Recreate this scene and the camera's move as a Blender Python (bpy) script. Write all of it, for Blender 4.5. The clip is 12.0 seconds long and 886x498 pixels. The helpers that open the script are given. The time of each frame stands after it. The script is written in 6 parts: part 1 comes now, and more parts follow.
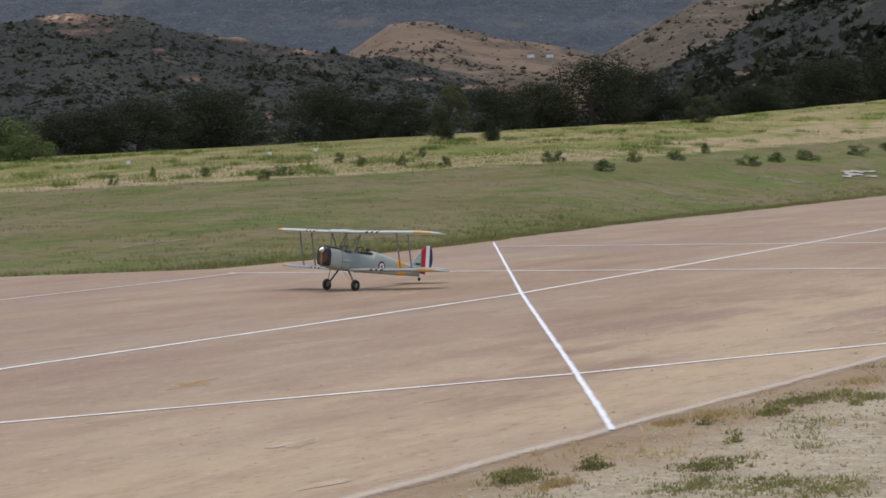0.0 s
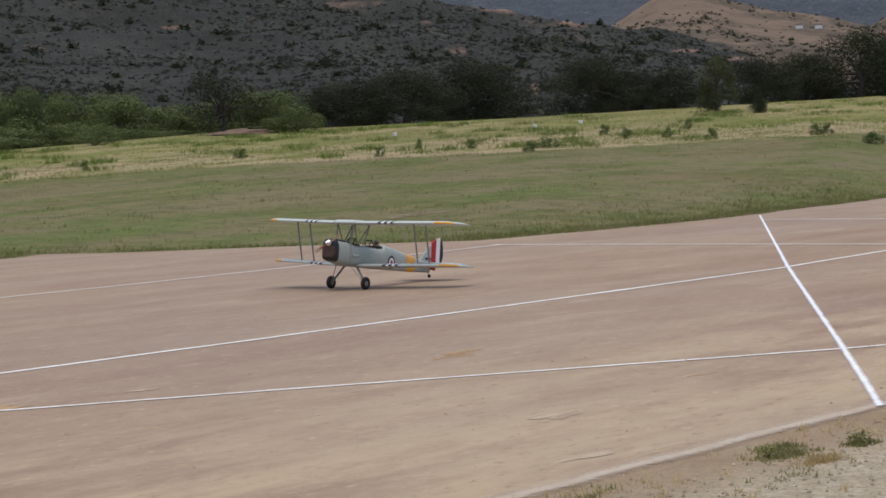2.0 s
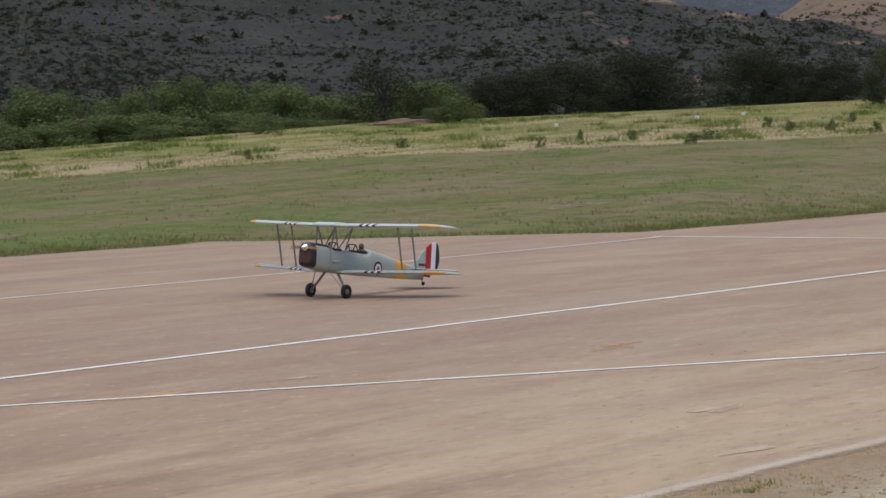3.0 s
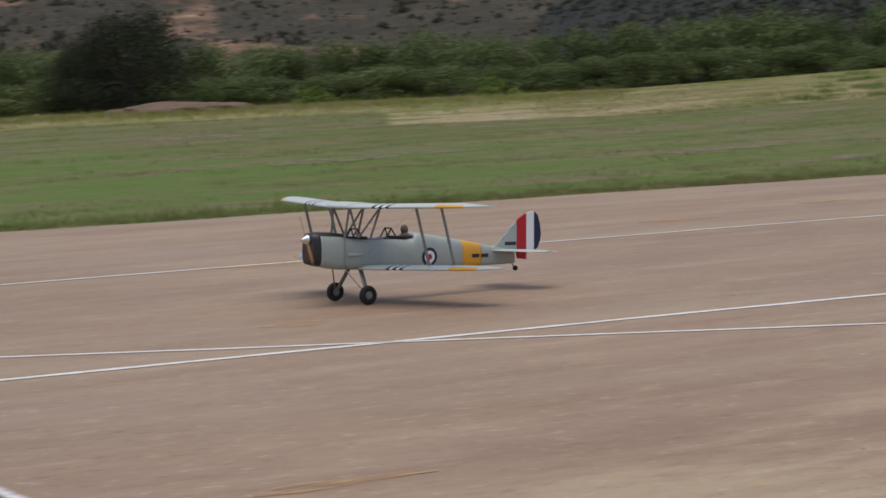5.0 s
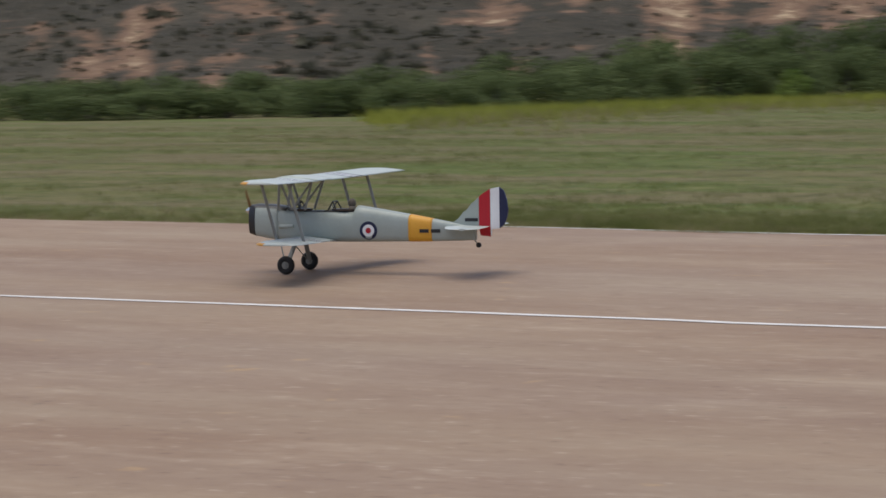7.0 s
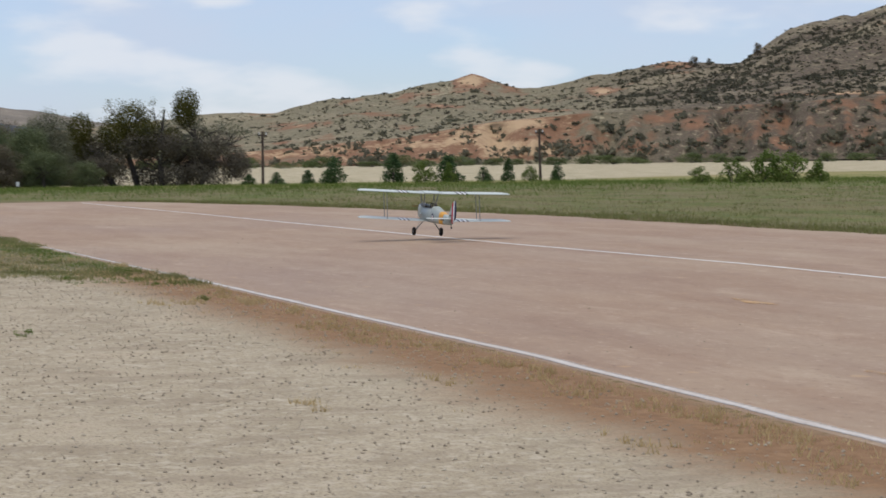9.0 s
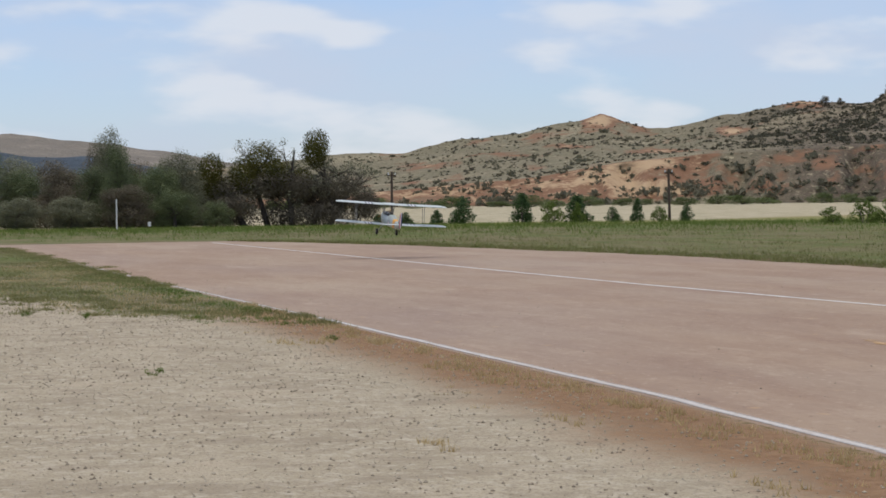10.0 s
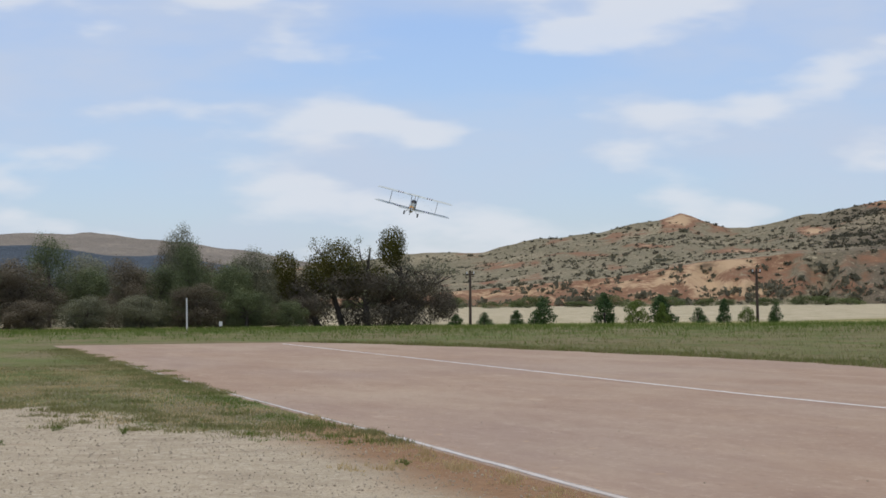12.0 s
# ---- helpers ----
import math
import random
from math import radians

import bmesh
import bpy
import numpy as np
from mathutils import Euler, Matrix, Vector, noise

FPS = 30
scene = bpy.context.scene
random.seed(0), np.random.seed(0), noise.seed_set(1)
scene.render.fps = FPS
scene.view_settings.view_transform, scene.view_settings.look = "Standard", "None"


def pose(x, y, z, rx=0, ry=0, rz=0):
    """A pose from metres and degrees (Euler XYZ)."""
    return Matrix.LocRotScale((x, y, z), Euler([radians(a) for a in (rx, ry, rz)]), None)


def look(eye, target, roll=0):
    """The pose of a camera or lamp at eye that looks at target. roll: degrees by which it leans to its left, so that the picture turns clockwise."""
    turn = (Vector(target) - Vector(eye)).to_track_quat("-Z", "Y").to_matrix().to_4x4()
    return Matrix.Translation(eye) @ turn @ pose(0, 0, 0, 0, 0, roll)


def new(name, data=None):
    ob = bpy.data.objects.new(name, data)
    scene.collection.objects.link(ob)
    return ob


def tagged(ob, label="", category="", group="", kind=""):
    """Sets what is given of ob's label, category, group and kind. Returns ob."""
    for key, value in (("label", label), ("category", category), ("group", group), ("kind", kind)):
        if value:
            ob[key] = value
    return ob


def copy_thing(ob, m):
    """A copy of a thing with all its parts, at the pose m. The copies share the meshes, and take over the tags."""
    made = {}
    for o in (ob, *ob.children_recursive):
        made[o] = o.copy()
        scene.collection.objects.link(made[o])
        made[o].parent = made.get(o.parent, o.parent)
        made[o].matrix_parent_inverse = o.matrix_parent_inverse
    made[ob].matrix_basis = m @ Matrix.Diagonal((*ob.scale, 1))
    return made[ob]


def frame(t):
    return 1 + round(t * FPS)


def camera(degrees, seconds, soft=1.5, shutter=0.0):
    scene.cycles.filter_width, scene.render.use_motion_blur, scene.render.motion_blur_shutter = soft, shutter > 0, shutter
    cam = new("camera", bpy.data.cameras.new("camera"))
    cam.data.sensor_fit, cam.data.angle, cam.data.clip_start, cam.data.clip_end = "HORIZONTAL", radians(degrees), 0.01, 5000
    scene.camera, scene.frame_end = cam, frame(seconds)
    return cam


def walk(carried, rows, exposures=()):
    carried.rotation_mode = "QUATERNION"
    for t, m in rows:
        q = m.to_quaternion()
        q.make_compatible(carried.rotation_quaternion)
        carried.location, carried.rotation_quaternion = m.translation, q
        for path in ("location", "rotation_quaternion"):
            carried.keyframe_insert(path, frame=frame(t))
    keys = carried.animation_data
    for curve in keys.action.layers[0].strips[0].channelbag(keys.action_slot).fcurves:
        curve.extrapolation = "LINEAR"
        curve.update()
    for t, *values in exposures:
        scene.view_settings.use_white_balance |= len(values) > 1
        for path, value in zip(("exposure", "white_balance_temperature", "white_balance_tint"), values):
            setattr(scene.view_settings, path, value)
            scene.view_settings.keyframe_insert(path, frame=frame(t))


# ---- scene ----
cam = camera(21.0, 12.0, soft=1.6, shutter=0.17)
PATH = [
    (0, pose(0.00, 0.00, 1.60, 88.264, 2.488, -62.074)),
    (0.5, pose(0.00, 0.00, 1.60, 88.222, 2.260, -60.137)),
    (1, pose(0.00, 0.00, 1.60, 88.041, 2.328, -58.825)),
    (1.5, pose(0.00, 0.00, 1.60, 87.993, 2.085, -57.435)),
    (2, pose(0.00, 0.00, 1.60, 87.861, 2.359, -55.723)),
    (2.5, pose(0.00, 0.00, 1.60, 87.801, 2.407, -53.795)),
    (3, pose(0.00, 0.00, 1.60, 87.779, 1.920, -51.867)),
    (3.5, pose(0.00, 0.00, 1.60, 87.747, 2.055, -48.856)),
    (3.7, pose(0.00, 0.00, 1.60, 87.546, 2.026, -46.923)),
    (4.1, pose(0.00, 0.00, 1.60, 87.378, 2.053, -43.867)),
    (4.5, pose(0.00, 0.00, 1.60, 87.010, 2.111, -39.677)),
    (4.9, pose(0.00, 0.00, 1.60, 86.641, 2.169, -33.642)),
    (5.3, pose(0.00, 0.00, 1.60, 86.474, 2.195, -24.896)),
    (5.5, pose(0.00, 0.00, 1.60, 86.444, 1.946, -20.155)),
    (5.7, pose(0.00, 0.00, 1.60, 86.426, 1.811, -13.705)),
    (6, pose(0.00, 0.00, 1.60, 86.118, 1.221, -4.529)),
    (6.3, pose(0.00, 0.00, 1.60, 85.865, 0.871, 5.450)),
    (6.5, pose(0.00, 0.00, 1.60, 85.772, 0.922, 11.771)),
    (6.7, pose(0.00, 0.00, 1.60, 85.714, 0.937, 17.983)),
    (7.1, pose(0.00, 0.00, 1.60, 85.874, 1.042, 31.860)),
    (7.5, pose(0.00, 0.00, 1.60, 86.226, 1.273, 46.111)),
    (7.9, pose(0.00, 0.00, 1.60, 86.578, 1.504, 58.015)),
    (8.3, pose(0.00, 0.00, 1.60, 86.738, 1.609, 65.441)),
    (8.5, pose(0.00, 0.00, 1.60, 86.950, 1.203, 67.775)),
    (9, pose(0.00, 0.00, 1.60, 87.731, 0.730, 72.106)),
    (9.5, pose(0.00, 0.00, 1.60, 88.340, 0.696, 73.751)),
    (10, pose(0.00, 0.00, 1.60, 88.731, 0.732, 75.190)),
    (10.5, pose(0.00, 0.00, 1.60, 89.322, 0.589, 76.189)),
    (11, pose(0.00, 0.00, 1.60, 89.798, 0.906, 76.998)),
    (11.5, pose(-1.95, 0.45, 1.60, 90.340, 0.680, 77.200)),
    (12, pose(-3.90, 0.90, 1.60, 91.140, 0.570, 77.050)),
]
walk(cam, PATH, exposures=[(0, 0.03), (3.7, -0.03), (5.3, -0.15), (6.7, -0.12), (8.3, 0.05), (10, 0.0), (11, -0.1), (11.5, -0.13), (12, -0.02)])

# ---- sky and sun: bright broken cloud, high soft sun ----
SUN_EL, SUN_AZ = radians(83), radians(235)
world = bpy.data.worlds.new("sky")
scene.world = world
world.use_nodes = True
nt = world.node_tree
nt.nodes.clear()
w_out = nt.nodes.new("ShaderNodeOutputWorld")
w_bg = nt.nodes.new("ShaderNodeBackground")
w_sky = nt.nodes.new("ShaderNodeTexSky")
w_sky.sky_type, w_sky.sun_disc = "NISHITA", False
w_sky.sun_elevation, w_sky.sun_rotation = SUN_EL, SUN_AZ
w_sky.dust_density, w_sky.air_density, w_sky.ozone_density = 0.3, 1.0, 1.5
w_tc = nt.nodes.new("ShaderNodeTexCoord")


def sky_noise(stretch, detail, rough, lo, hi, dark, bright):
    """Soft cloud cover: noise over the sky's directions, flattened towards the horizon."""
    mp = nt.nodes.new("ShaderNodeMapping")
    mp.inputs["Scale"].default_value = stretch
    n = nt.nodes.new("ShaderNodeTexNoise")
    n.inputs["Scale"].default_value, n.inputs["Detail"].default_value, n.inputs["Roughness"].default_value = 1.0, detail, rough
    r = nt.nodes.new("ShaderNodeMapRange")
    r.interpolation_type = "SMOOTHSTEP"
    for k, v in (("From Min", lo), ("From Max", hi), ("To Min", dark), ("To Max", bright)):
        r.inputs[k].default_value = v
    nt.links.new(w_tc.outputs["Generated"], mp.inputs["Vector"])
    nt.links.new(mp.outputs["Vector"], n.inputs["Vector"])
    nt.links.new(n.outputs["Fac"], r.inputs["Value"])
    return r.outputs["Result"]


def sky_mix(fac, a, b):
    m = nt.nodes.new("ShaderNodeMixRGB")
    nt.links.new(fac, m.inputs[0])
    nt.links.new(a, m.inputs[1])
    m.inputs[2].default_value = b
    return m.outputs["Color"]


w_tint = nt.nodes.new("ShaderNodeMixRGB")
w_tint.blend_type = "MULTIPLY"
w_tint.inputs[0].default_value, w_tint.inputs[2].default_value = 1.0, (0.98, 1.13, 1.56, 1)
nt.links.new(w_sky.outputs["Color"], w_tint.inputs[1])
veil = sky_mix(sky_noise((6, 6, 20), 5, 0.5, 0.32, 0.68, 0.18, 0.9), w_tint.outputs["Color"], (6.25, 7.1, 8.75, 1))
w_mix = sky_mix(sky_noise((15, 15, 46), 4, 0.45, 0.50, 0.67, 0.0, 0.7), veil, (8.6, 8.9, 9.5, 1))
nt.links.new(w_mix, w_bg.inputs["Color"])
nt.links.new(w_bg.outputs["Background"], w_out.inputs["Surface"])
w_bg.inputs["Strength"].default_value = 0.088

sun_data = bpy.data.lights.new("sun", "SUN")
sun_data.energy, sun_data.angle, sun_data.color = 2.2, radians(56), (1.0, 0.90, 0.76)
sun = new("sun", sun_data)
sun.matrix_world = look((0, 0, 60), (60 * -math.sin(SUN_AZ) / math.tan(SUN_EL), 60 * -math.cos(SUN_AZ) / math.tan(SUN_EL), 0))


# ---- materials ----
def nodes_of(name):
    m = bpy.data.materials.new(name)
    m.use_nodes = True
    return m, m.node_tree, m.node_tree.nodes["Principled BSDF"]


def add_noise(t, scale, detail=5, rough=0.55, stretch=(1, 1, 1), coord="Object"):
    tc = t.nodes.new("ShaderNodeTexCoord")
    mp = t.nodes.new("ShaderNodeMapping")
    mp.inputs["Scale"].default_value = stretch
    n = t.nodes.new("ShaderNodeTexNoise")
    n.inputs["Scale"].default_value, n.inputs["Detail"].default_value, n.inputs["Roughness"].default_value = scale, detail, rough
    t.links.new(tc.outputs[coord], mp.inputs["Vector"])
    t.links.new(mp.outputs["Vector"], n.inputs["Vector"])
    return n.outputs["Fac"]


def ramp(t, fac, lo, hi, invert=False):
    r = t.nodes.new("ShaderNodeMapRange")
    r.inputs["From Min"].default_value, r.inputs["From Max"].default_value = (hi, lo) if invert else (lo, hi)
    t.links.new(fac, r.inputs["Value"])
    return r.outputs["Result"]


def mix(t, fac, a, b, mode="MIX"):
    m = t.nodes.new("ShaderNodeMixRGB")
    m.blend_type = mode
    if isinstance(fac, (int, float)):
        m.inputs[0].default_value = fac
    else:
        t.links.new(fac, m.inputs[0])
    for i, v in ((1, a), (2, b)):
        if isinstance(v, tuple):
            m.inputs[i].default_value = (*v, 1)
        else:
            t.links.new(v, m.inputs[i])
    return m.outputs["Color"]


def calc(t, op, a, b):
    m = t.nodes.new("ShaderNodeMath")
    m.operation = op
    for i, v in enumerate((a, b)):
        if isinstance(v, (int, float)):
            m.inputs[i].default_value = v
        else:
            t.links.new(v, m.inputs[i])
    return m.outputs[0]


def attribute(t, name):
    a = t.nodes.new("ShaderNodeAttribute")
    a.attribute_name = name
    return a.outputs["Fac"]


def add_bump(t, p, fac, strength, distance):
    b = t.nodes.new("ShaderNodeBump")
    b.inputs["Strength"].default_value, b.inputs["Distance"].default_value = strength, distance
    t.links.new(fac, b.inputs["Height"])
    t.links.new(b.outputs["Normal"], p.inputs["Normal"])


def plain(name, c1, c2=None, scale=6.0, rough=0.6, metal=0.0, bump=0.0, stretch=(1, 1, 1), fine=None):
    """Two tones of one colour broken by noise at two scales."""
    m, t, p = nodes_of(name)
    c2 = c2 or tuple(v * 0.75 for v in c1)
    n1 = add_noise(t, scale, 6, 0.6, stretch)
    n2 = add_noise(t, fine or scale * 9, 3, 0.5, stretch)
    f = calc(t, "ADD", calc(t, "MULTIPLY", n1, 0.7), calc(t, "MULTIPLY", n2, 0.3))
    t.links.new(mix(t, ramp(t, f, 0.35, 0.65), c1, c2), p.inputs["Base Color"])
    p.inputs["Roughness"].default_value, p.inputs["Metallic"].default_value = rough, metal
    if bump:
        add_bump(t, p, n2, 0.6, bump)
    return m


def foliage(name, dark, light, rough=0.7, thin=0.3):
    m, t, p = nodes_of(name)
    g = t.nodes.new("ShaderNodeNewGeometry")
    o = t.nodes.new("ShaderNodeObjectInfo")
    n = add_noise(t, 0.9, 3)
    f = calc(t, "ADD", calc(t, "MULTIPLY", g.outputs["Random Per Island"], 0.3), calc(t, "MULTIPLY", ramp(t, n, 0.34, 0.66), 0.7))
    c = mix(t, f, dark, light)
    c = mix(t, calc(t, "MULTIPLY", o.outputs["Random"], 0.35), c, tuple(v * 0.55 for v in dark))
    t.links.new(c, p.inputs["Base Color"])
    p.inputs["Roughness"].default_value = rough
    p.inputs["Specular IOR Level"].default_value = 0.08
    if thin:
        # thin leaves let some light through
        tr = t.nodes.new("ShaderNodeBsdfTranslucent")
        ms = t.nodes.new("ShaderNodeMixShader")
        ms.inputs[0].default_value = thin
        t.links.new(c, tr.inputs["Color"])
        t.links.new(p.outputs["BSDF"], ms.inputs[1])
        t.links.new(tr.outputs["BSDF"], ms.inputs[2])
        t.links.new(ms.outputs["Shader"], t.nodes["Material Output"].inputs["Surface"])
    return m


def ground_material():
    m, t, p = nodes_of("field_ground")
    big = add_noise(t, 0.09, 5)
    mid = add_noise(t, 0.7, 6, 0.65)
    streak = add_noise(t, 0.45, 7, 0.68, (0.4, 1.5, 1))
    fine = add_noise(t, 9.0, 5, 0.7)
    grit = add_noise(t, 45.0, 4, 0.7)
    grass = mix(t, ramp(t, streak, 0.43, 0.68), (0.095, 0.118, 0.026), (0.195, 0.168, 0.073))
    grass = mix(t, calc(t, "MULTIPLY", ramp(t, big, 0.45, 0.6), 0.75), grass, (0.105, 0.155, 0.03))
    grass = mix(t, calc(t, "MULTIPLY", ramp(t, add_noise(t, 0.28, 8, 0.7, (0.5, 1.2, 1)), 0.46, 0.58), 0.85), grass, (0.197, 0.160, 0.088))
    grass = mix(t, calc(t, "MULTIPLY", ramp(t, fine, 0.45, 0.7), 0.5), grass, (0.210, 0.176, 0.101))
    clump = add_noise(t, 0.2, 7, 0.72, (0.6, 1.3, 1))
    weeds = mix(t, ramp(t, clump, 0.42, 0.56), (0.165, 0.18, 0.048), (0.29, 0.245, 0.11))
    weeds = mix(t, ramp(t, calc(t, "ADD", clump, calc(t, "MULTIPLY", attribute(t, "tan_band"), 0.16)), 0.56, 0.66), weeds, (0.36, 0.285, 0.17))
    dirt = mix(t, ramp(t, mid, 0.3, 0.7), (0.36, 0.305, 0.21), (0.46, 0.395, 0.28))
    dirt = mix(t, calc(t, "MULTIPLY", ramp(t, grit, 0.5, 0.62), 0.8), dirt, (0.19, 0.155, 0.115))
    dirt = mix(t, calc(t, "MULTIPLY", ramp(t, fine, 0.5, 0.65), 0.6), dirt, (0.56, 0.50, 0.39))
    strip = mix(t, ramp(t, fine, 0.35, 0.65), (0.20, 0.115, 0.06), (0.29, 0.18, 0.098))
    mottle = add_noise(t, 2.3, 7, 0.75, (0.8, 0.5, 1))
    grass = mix(t, calc(t, "MULTIPLY", ramp(t, mottle, 0.5, 0.38), 0.55), grass, (0.065, 0.08, 0.024))
    grass = mix(t, calc(t, "MULTIPLY", ramp(t, mottle, 0.54, 0.68), 0.65), grass, (0.218, 0.197, 0.084))
    dirt = mix(t, calc(t, "MULTIPLY", ramp(t, mottle, 0.5, 0.6), 0.55), dirt, (0.27, 0.22, 0.155))
    edge = ramp(t, calc(t, "ADD", calc(t, "MULTIPLY", mid, 0.5), calc(t, "MULTIPLY", fine, 0.5)), 0.3, 0.7)

    def zone(name, soft):
        return ramp(t, calc(t, "ADD", attribute(t, name), calc(t, "MULTIPLY", calc(t, "SUBTRACT", edge, 0.5), soft)), 0.4, 0.6)
    grass = mix(t, calc(t, "MULTIPLY", ramp(t, fine, 0.5, 0.38), 0.4), grass, (0.06, 0.068, 0.022))
    grass = mix(t, calc(t, "MULTIPLY", ramp(t, add_noise(t, 0.11, 7, 0.7, (0.5, 1.3, 1)), 0.54, 0.66), 0.42), grass, (0.15, 0.108, 0.055))
    weeds = mix(t, calc(t, "MULTIPLY", ramp(t, mottle, 0.5, 0.38), 0.6), weeds, (0.13, 0.15, 0.04))
    grass = mix(t, calc(t, "MULTIPLY", attribute(t, "lush"), calc(t, "MULTIPLY", ramp(t, clump, 0.41, 0.56), 0.85)), grass, (0.10, 0.165, 0.03))
    c = mix(t, zone("weedy", 0.9), grass, weeds)
    c = mix(t, zone("dirt", 1.1), c, dirt)
    c = mix(t, ramp(t, calc(t, "ADD", attribute(t, "strip"), calc(t, "MULTIPLY", calc(t, "SUBTRACT", edge, 0.5), 0.7)), 0.1, 0.72), c, strip)
    bed = mix(t, ramp(t, streak, 0.36, 0.62), (0.27, 0.25, 0.145), (0.47, 0.40, 0.275))
    c = mix(t, zone("pale", 0.6), c, mix(t, calc(t, "MULTIPLY", ramp(t, mottle, 0.52, 0.66), 0.7), bed, (0.58, 0.51, 0.38)))
    t.links.new(c, p.inputs["Base Color"])
    p.inputs["Roughness"].default_value = 0.95
    p.inputs["Specular IOR Level"].default_value = 0.15
    add_bump(t, p, calc(t, "ADD", fine, calc(t, "MULTIPLY", grit, 0.5)), 0.7, 0.03)
    return m


def runway_material():
    m, t, p = nodes_of("red_dirt_pavement")
    big = add_noise(t, 0.16, 5, 0.55, (0.5, 1.4, 1))
    streak = add_noise(t, 0.5, 7, 0.66, (0.4, 1.4, 1))
    smear = add_noise(t, 0.9, 9, 0.72, (0.3, 1.2, 1))
    fine = add_noise(t, 26.0, 5, 0.7)
    spots = add_noise(t, 3.1, 3, 0.5)
    c = mix(t, ramp(t, streak, 0.36, 0.66), (0.275, 0.178, 0.114), (0.352, 0.251, 0.166))
    c = mix(t, calc(t, "MULTIPLY", ramp(t, big, 0.42, 0.65), 0.55), c, (0.295, 0.222, 0.173))
    c = mix(t, calc(t, "MULTIPLY", ramp(t, smear, 0.56, 0.70), 0.5), c, (0.49, 0.385, 0.275))
    c = mix(t, calc(t, "MULTIPLY", ramp(t, smear, 0.46, 0.33), 0.42), c, (0.235, 0.148, 0.098))
    c = mix(t, calc(t, "MULTIPLY", attribute(t, "sandy"), ramp(t, streak, 0.42, 0.56)), c, (0.43, 0.325, 0.208))
    c = mix(t, calc(t, "MULTIPLY", ramp(t, fine, 0.55, 0.8), 0.35), c, (0.22, 0.15, 0.11))
    c = mix(t, calc(t, "MULTIPLY", ramp(t, spots, 0.69, 0.74), 0.5), c, (0.5, 0.33, 0.16))
    mottle = add_noise(t, 3.0, 8, 0.75, (0.45, 1.1, 1))
    c = mix(t, calc(t, "MULTIPLY", ramp(t, mottle, 0.5, 0.34), 0.42), c, (0.24, 0.16, 0.105))
    c = mix(t, calc(t, "MULTIPLY", ramp(t, mottle, 0.56, 0.72), 0.5), c, (0.48, 0.38, 0.27))
    drift = add_noise(t, 0.3, 8, 0.68, (0.35, 1.3, 1))
    c = mix(t, calc(t, "MULTIPLY", ramp(t, drift, 0.47, 0.66), 0.6), c, (0.385, 0.298, 0.205))
    speck = add_noise(t, 11.0, 6, 0.75, (0.7, 1.2, 1))
    c = mix(t, calc(t, "MULTIPLY", ramp(t, speck, 0.58, 0.68), 0.65), c, (0.53, 0.42, 0.31))
    c = mix(t, calc(t, "MULTIPLY", ramp(t, speck, 0.42, 0.32), 0.7), c, (0.17, 0.105, 0.07))
    t.links.new(c, p.inputs["Base Color"])
    p.inputs["Roughness"].default_value = 0.72
    p.inputs["Specular IOR Level"].default_value = 0.24
    add_bump(t, p, calc(t, "ADD", fine, streak), 0.35, 0.012)
    return m


def hill_material(name, base, brush, earth, pale, relief=0.5, k=1.0, russet=None):
    m, t, p = nodes_of(name)
    n1 = add_noise(t, 0.03 * k, 8, 0.68, (1, 1, 2.5))
    n2 = add_noise(t, 0.14 * k, 8, 0.72, (1, 1, 2.5))
    n3 = add_noise(t, 0.7 * k, 6, 0.75, (1, 1, 1.5))
    n4 = add_noise(t, 2.6 * k, 4, 0.7)
    cover = calc(t, "ADD", calc(t, "MULTIPLY", n2, 0.5), calc(t, "MULTIPLY", n3, 0.5))
    c = mix(t, ramp(t, cover, 0.45, 0.56), base, brush)
    if russet:
        c = mix(t, calc(t, "MULTIPLY", attribute(t, "russet"), ramp(t, n3, 0.28, 0.5)), c, russet)
    c = mix(t, calc(t, "MULTIPLY", ramp(t, n1, 0.5, 0.62), 0.5), c, tuple(min(1, v * 1.5) for v in base))
    c = mix(t, calc(t, "MULTIPLY", ramp(t, n2, 0.58, 0.68), 0.6), c, tuple(min(1, v * 2.0) for v in base))
    c = mix(t, calc(t, "MULTIPLY", ramp(t, n4, 0.48, 0.58), 0.75), c, tuple(v * 0.55 for v in brush))
    c = mix(t, calc(t, "MULTIPLY", ramp(t, n3, 0.42, 0.34), 0.8), c, tuple(v * 0.5 for v in brush))
    c = mix(t, calc(t, "MULTIPLY", ramp(t, n3, 0.56, 0.64), 0.6), c, tuple(min(1, v * 1.9) for v in base))
    f = calc(t, "ADD", attribute(t, "bare"), calc(t, "MULTIPLY", calc(t, "SUBTRACT", calc(t, "ADD", calc(t, "MULTIPLY", n1, 0.5), calc(t, "MULTIPLY", n2, 0.5)), 0.5), 2.6))
    c = mix(t, ramp(t, f, 0.42, 0.62), c, earth)
    c = mix(t, ramp(t, calc(t, "ADD", f, calc(t, "MULTIPLY", calc(t, "SUBTRACT", n3, 0.5), 1.2)), 0.75, 1.0), c, pale)
    t.links.new(c, p.inputs["Base Color"])
    p.inputs["Roughness"].default_value = 0.95
    p.inputs["Specular IOR Level"].default_value = 0.1
    add_bump(t, p, n2, relief, 1.2)
    return m


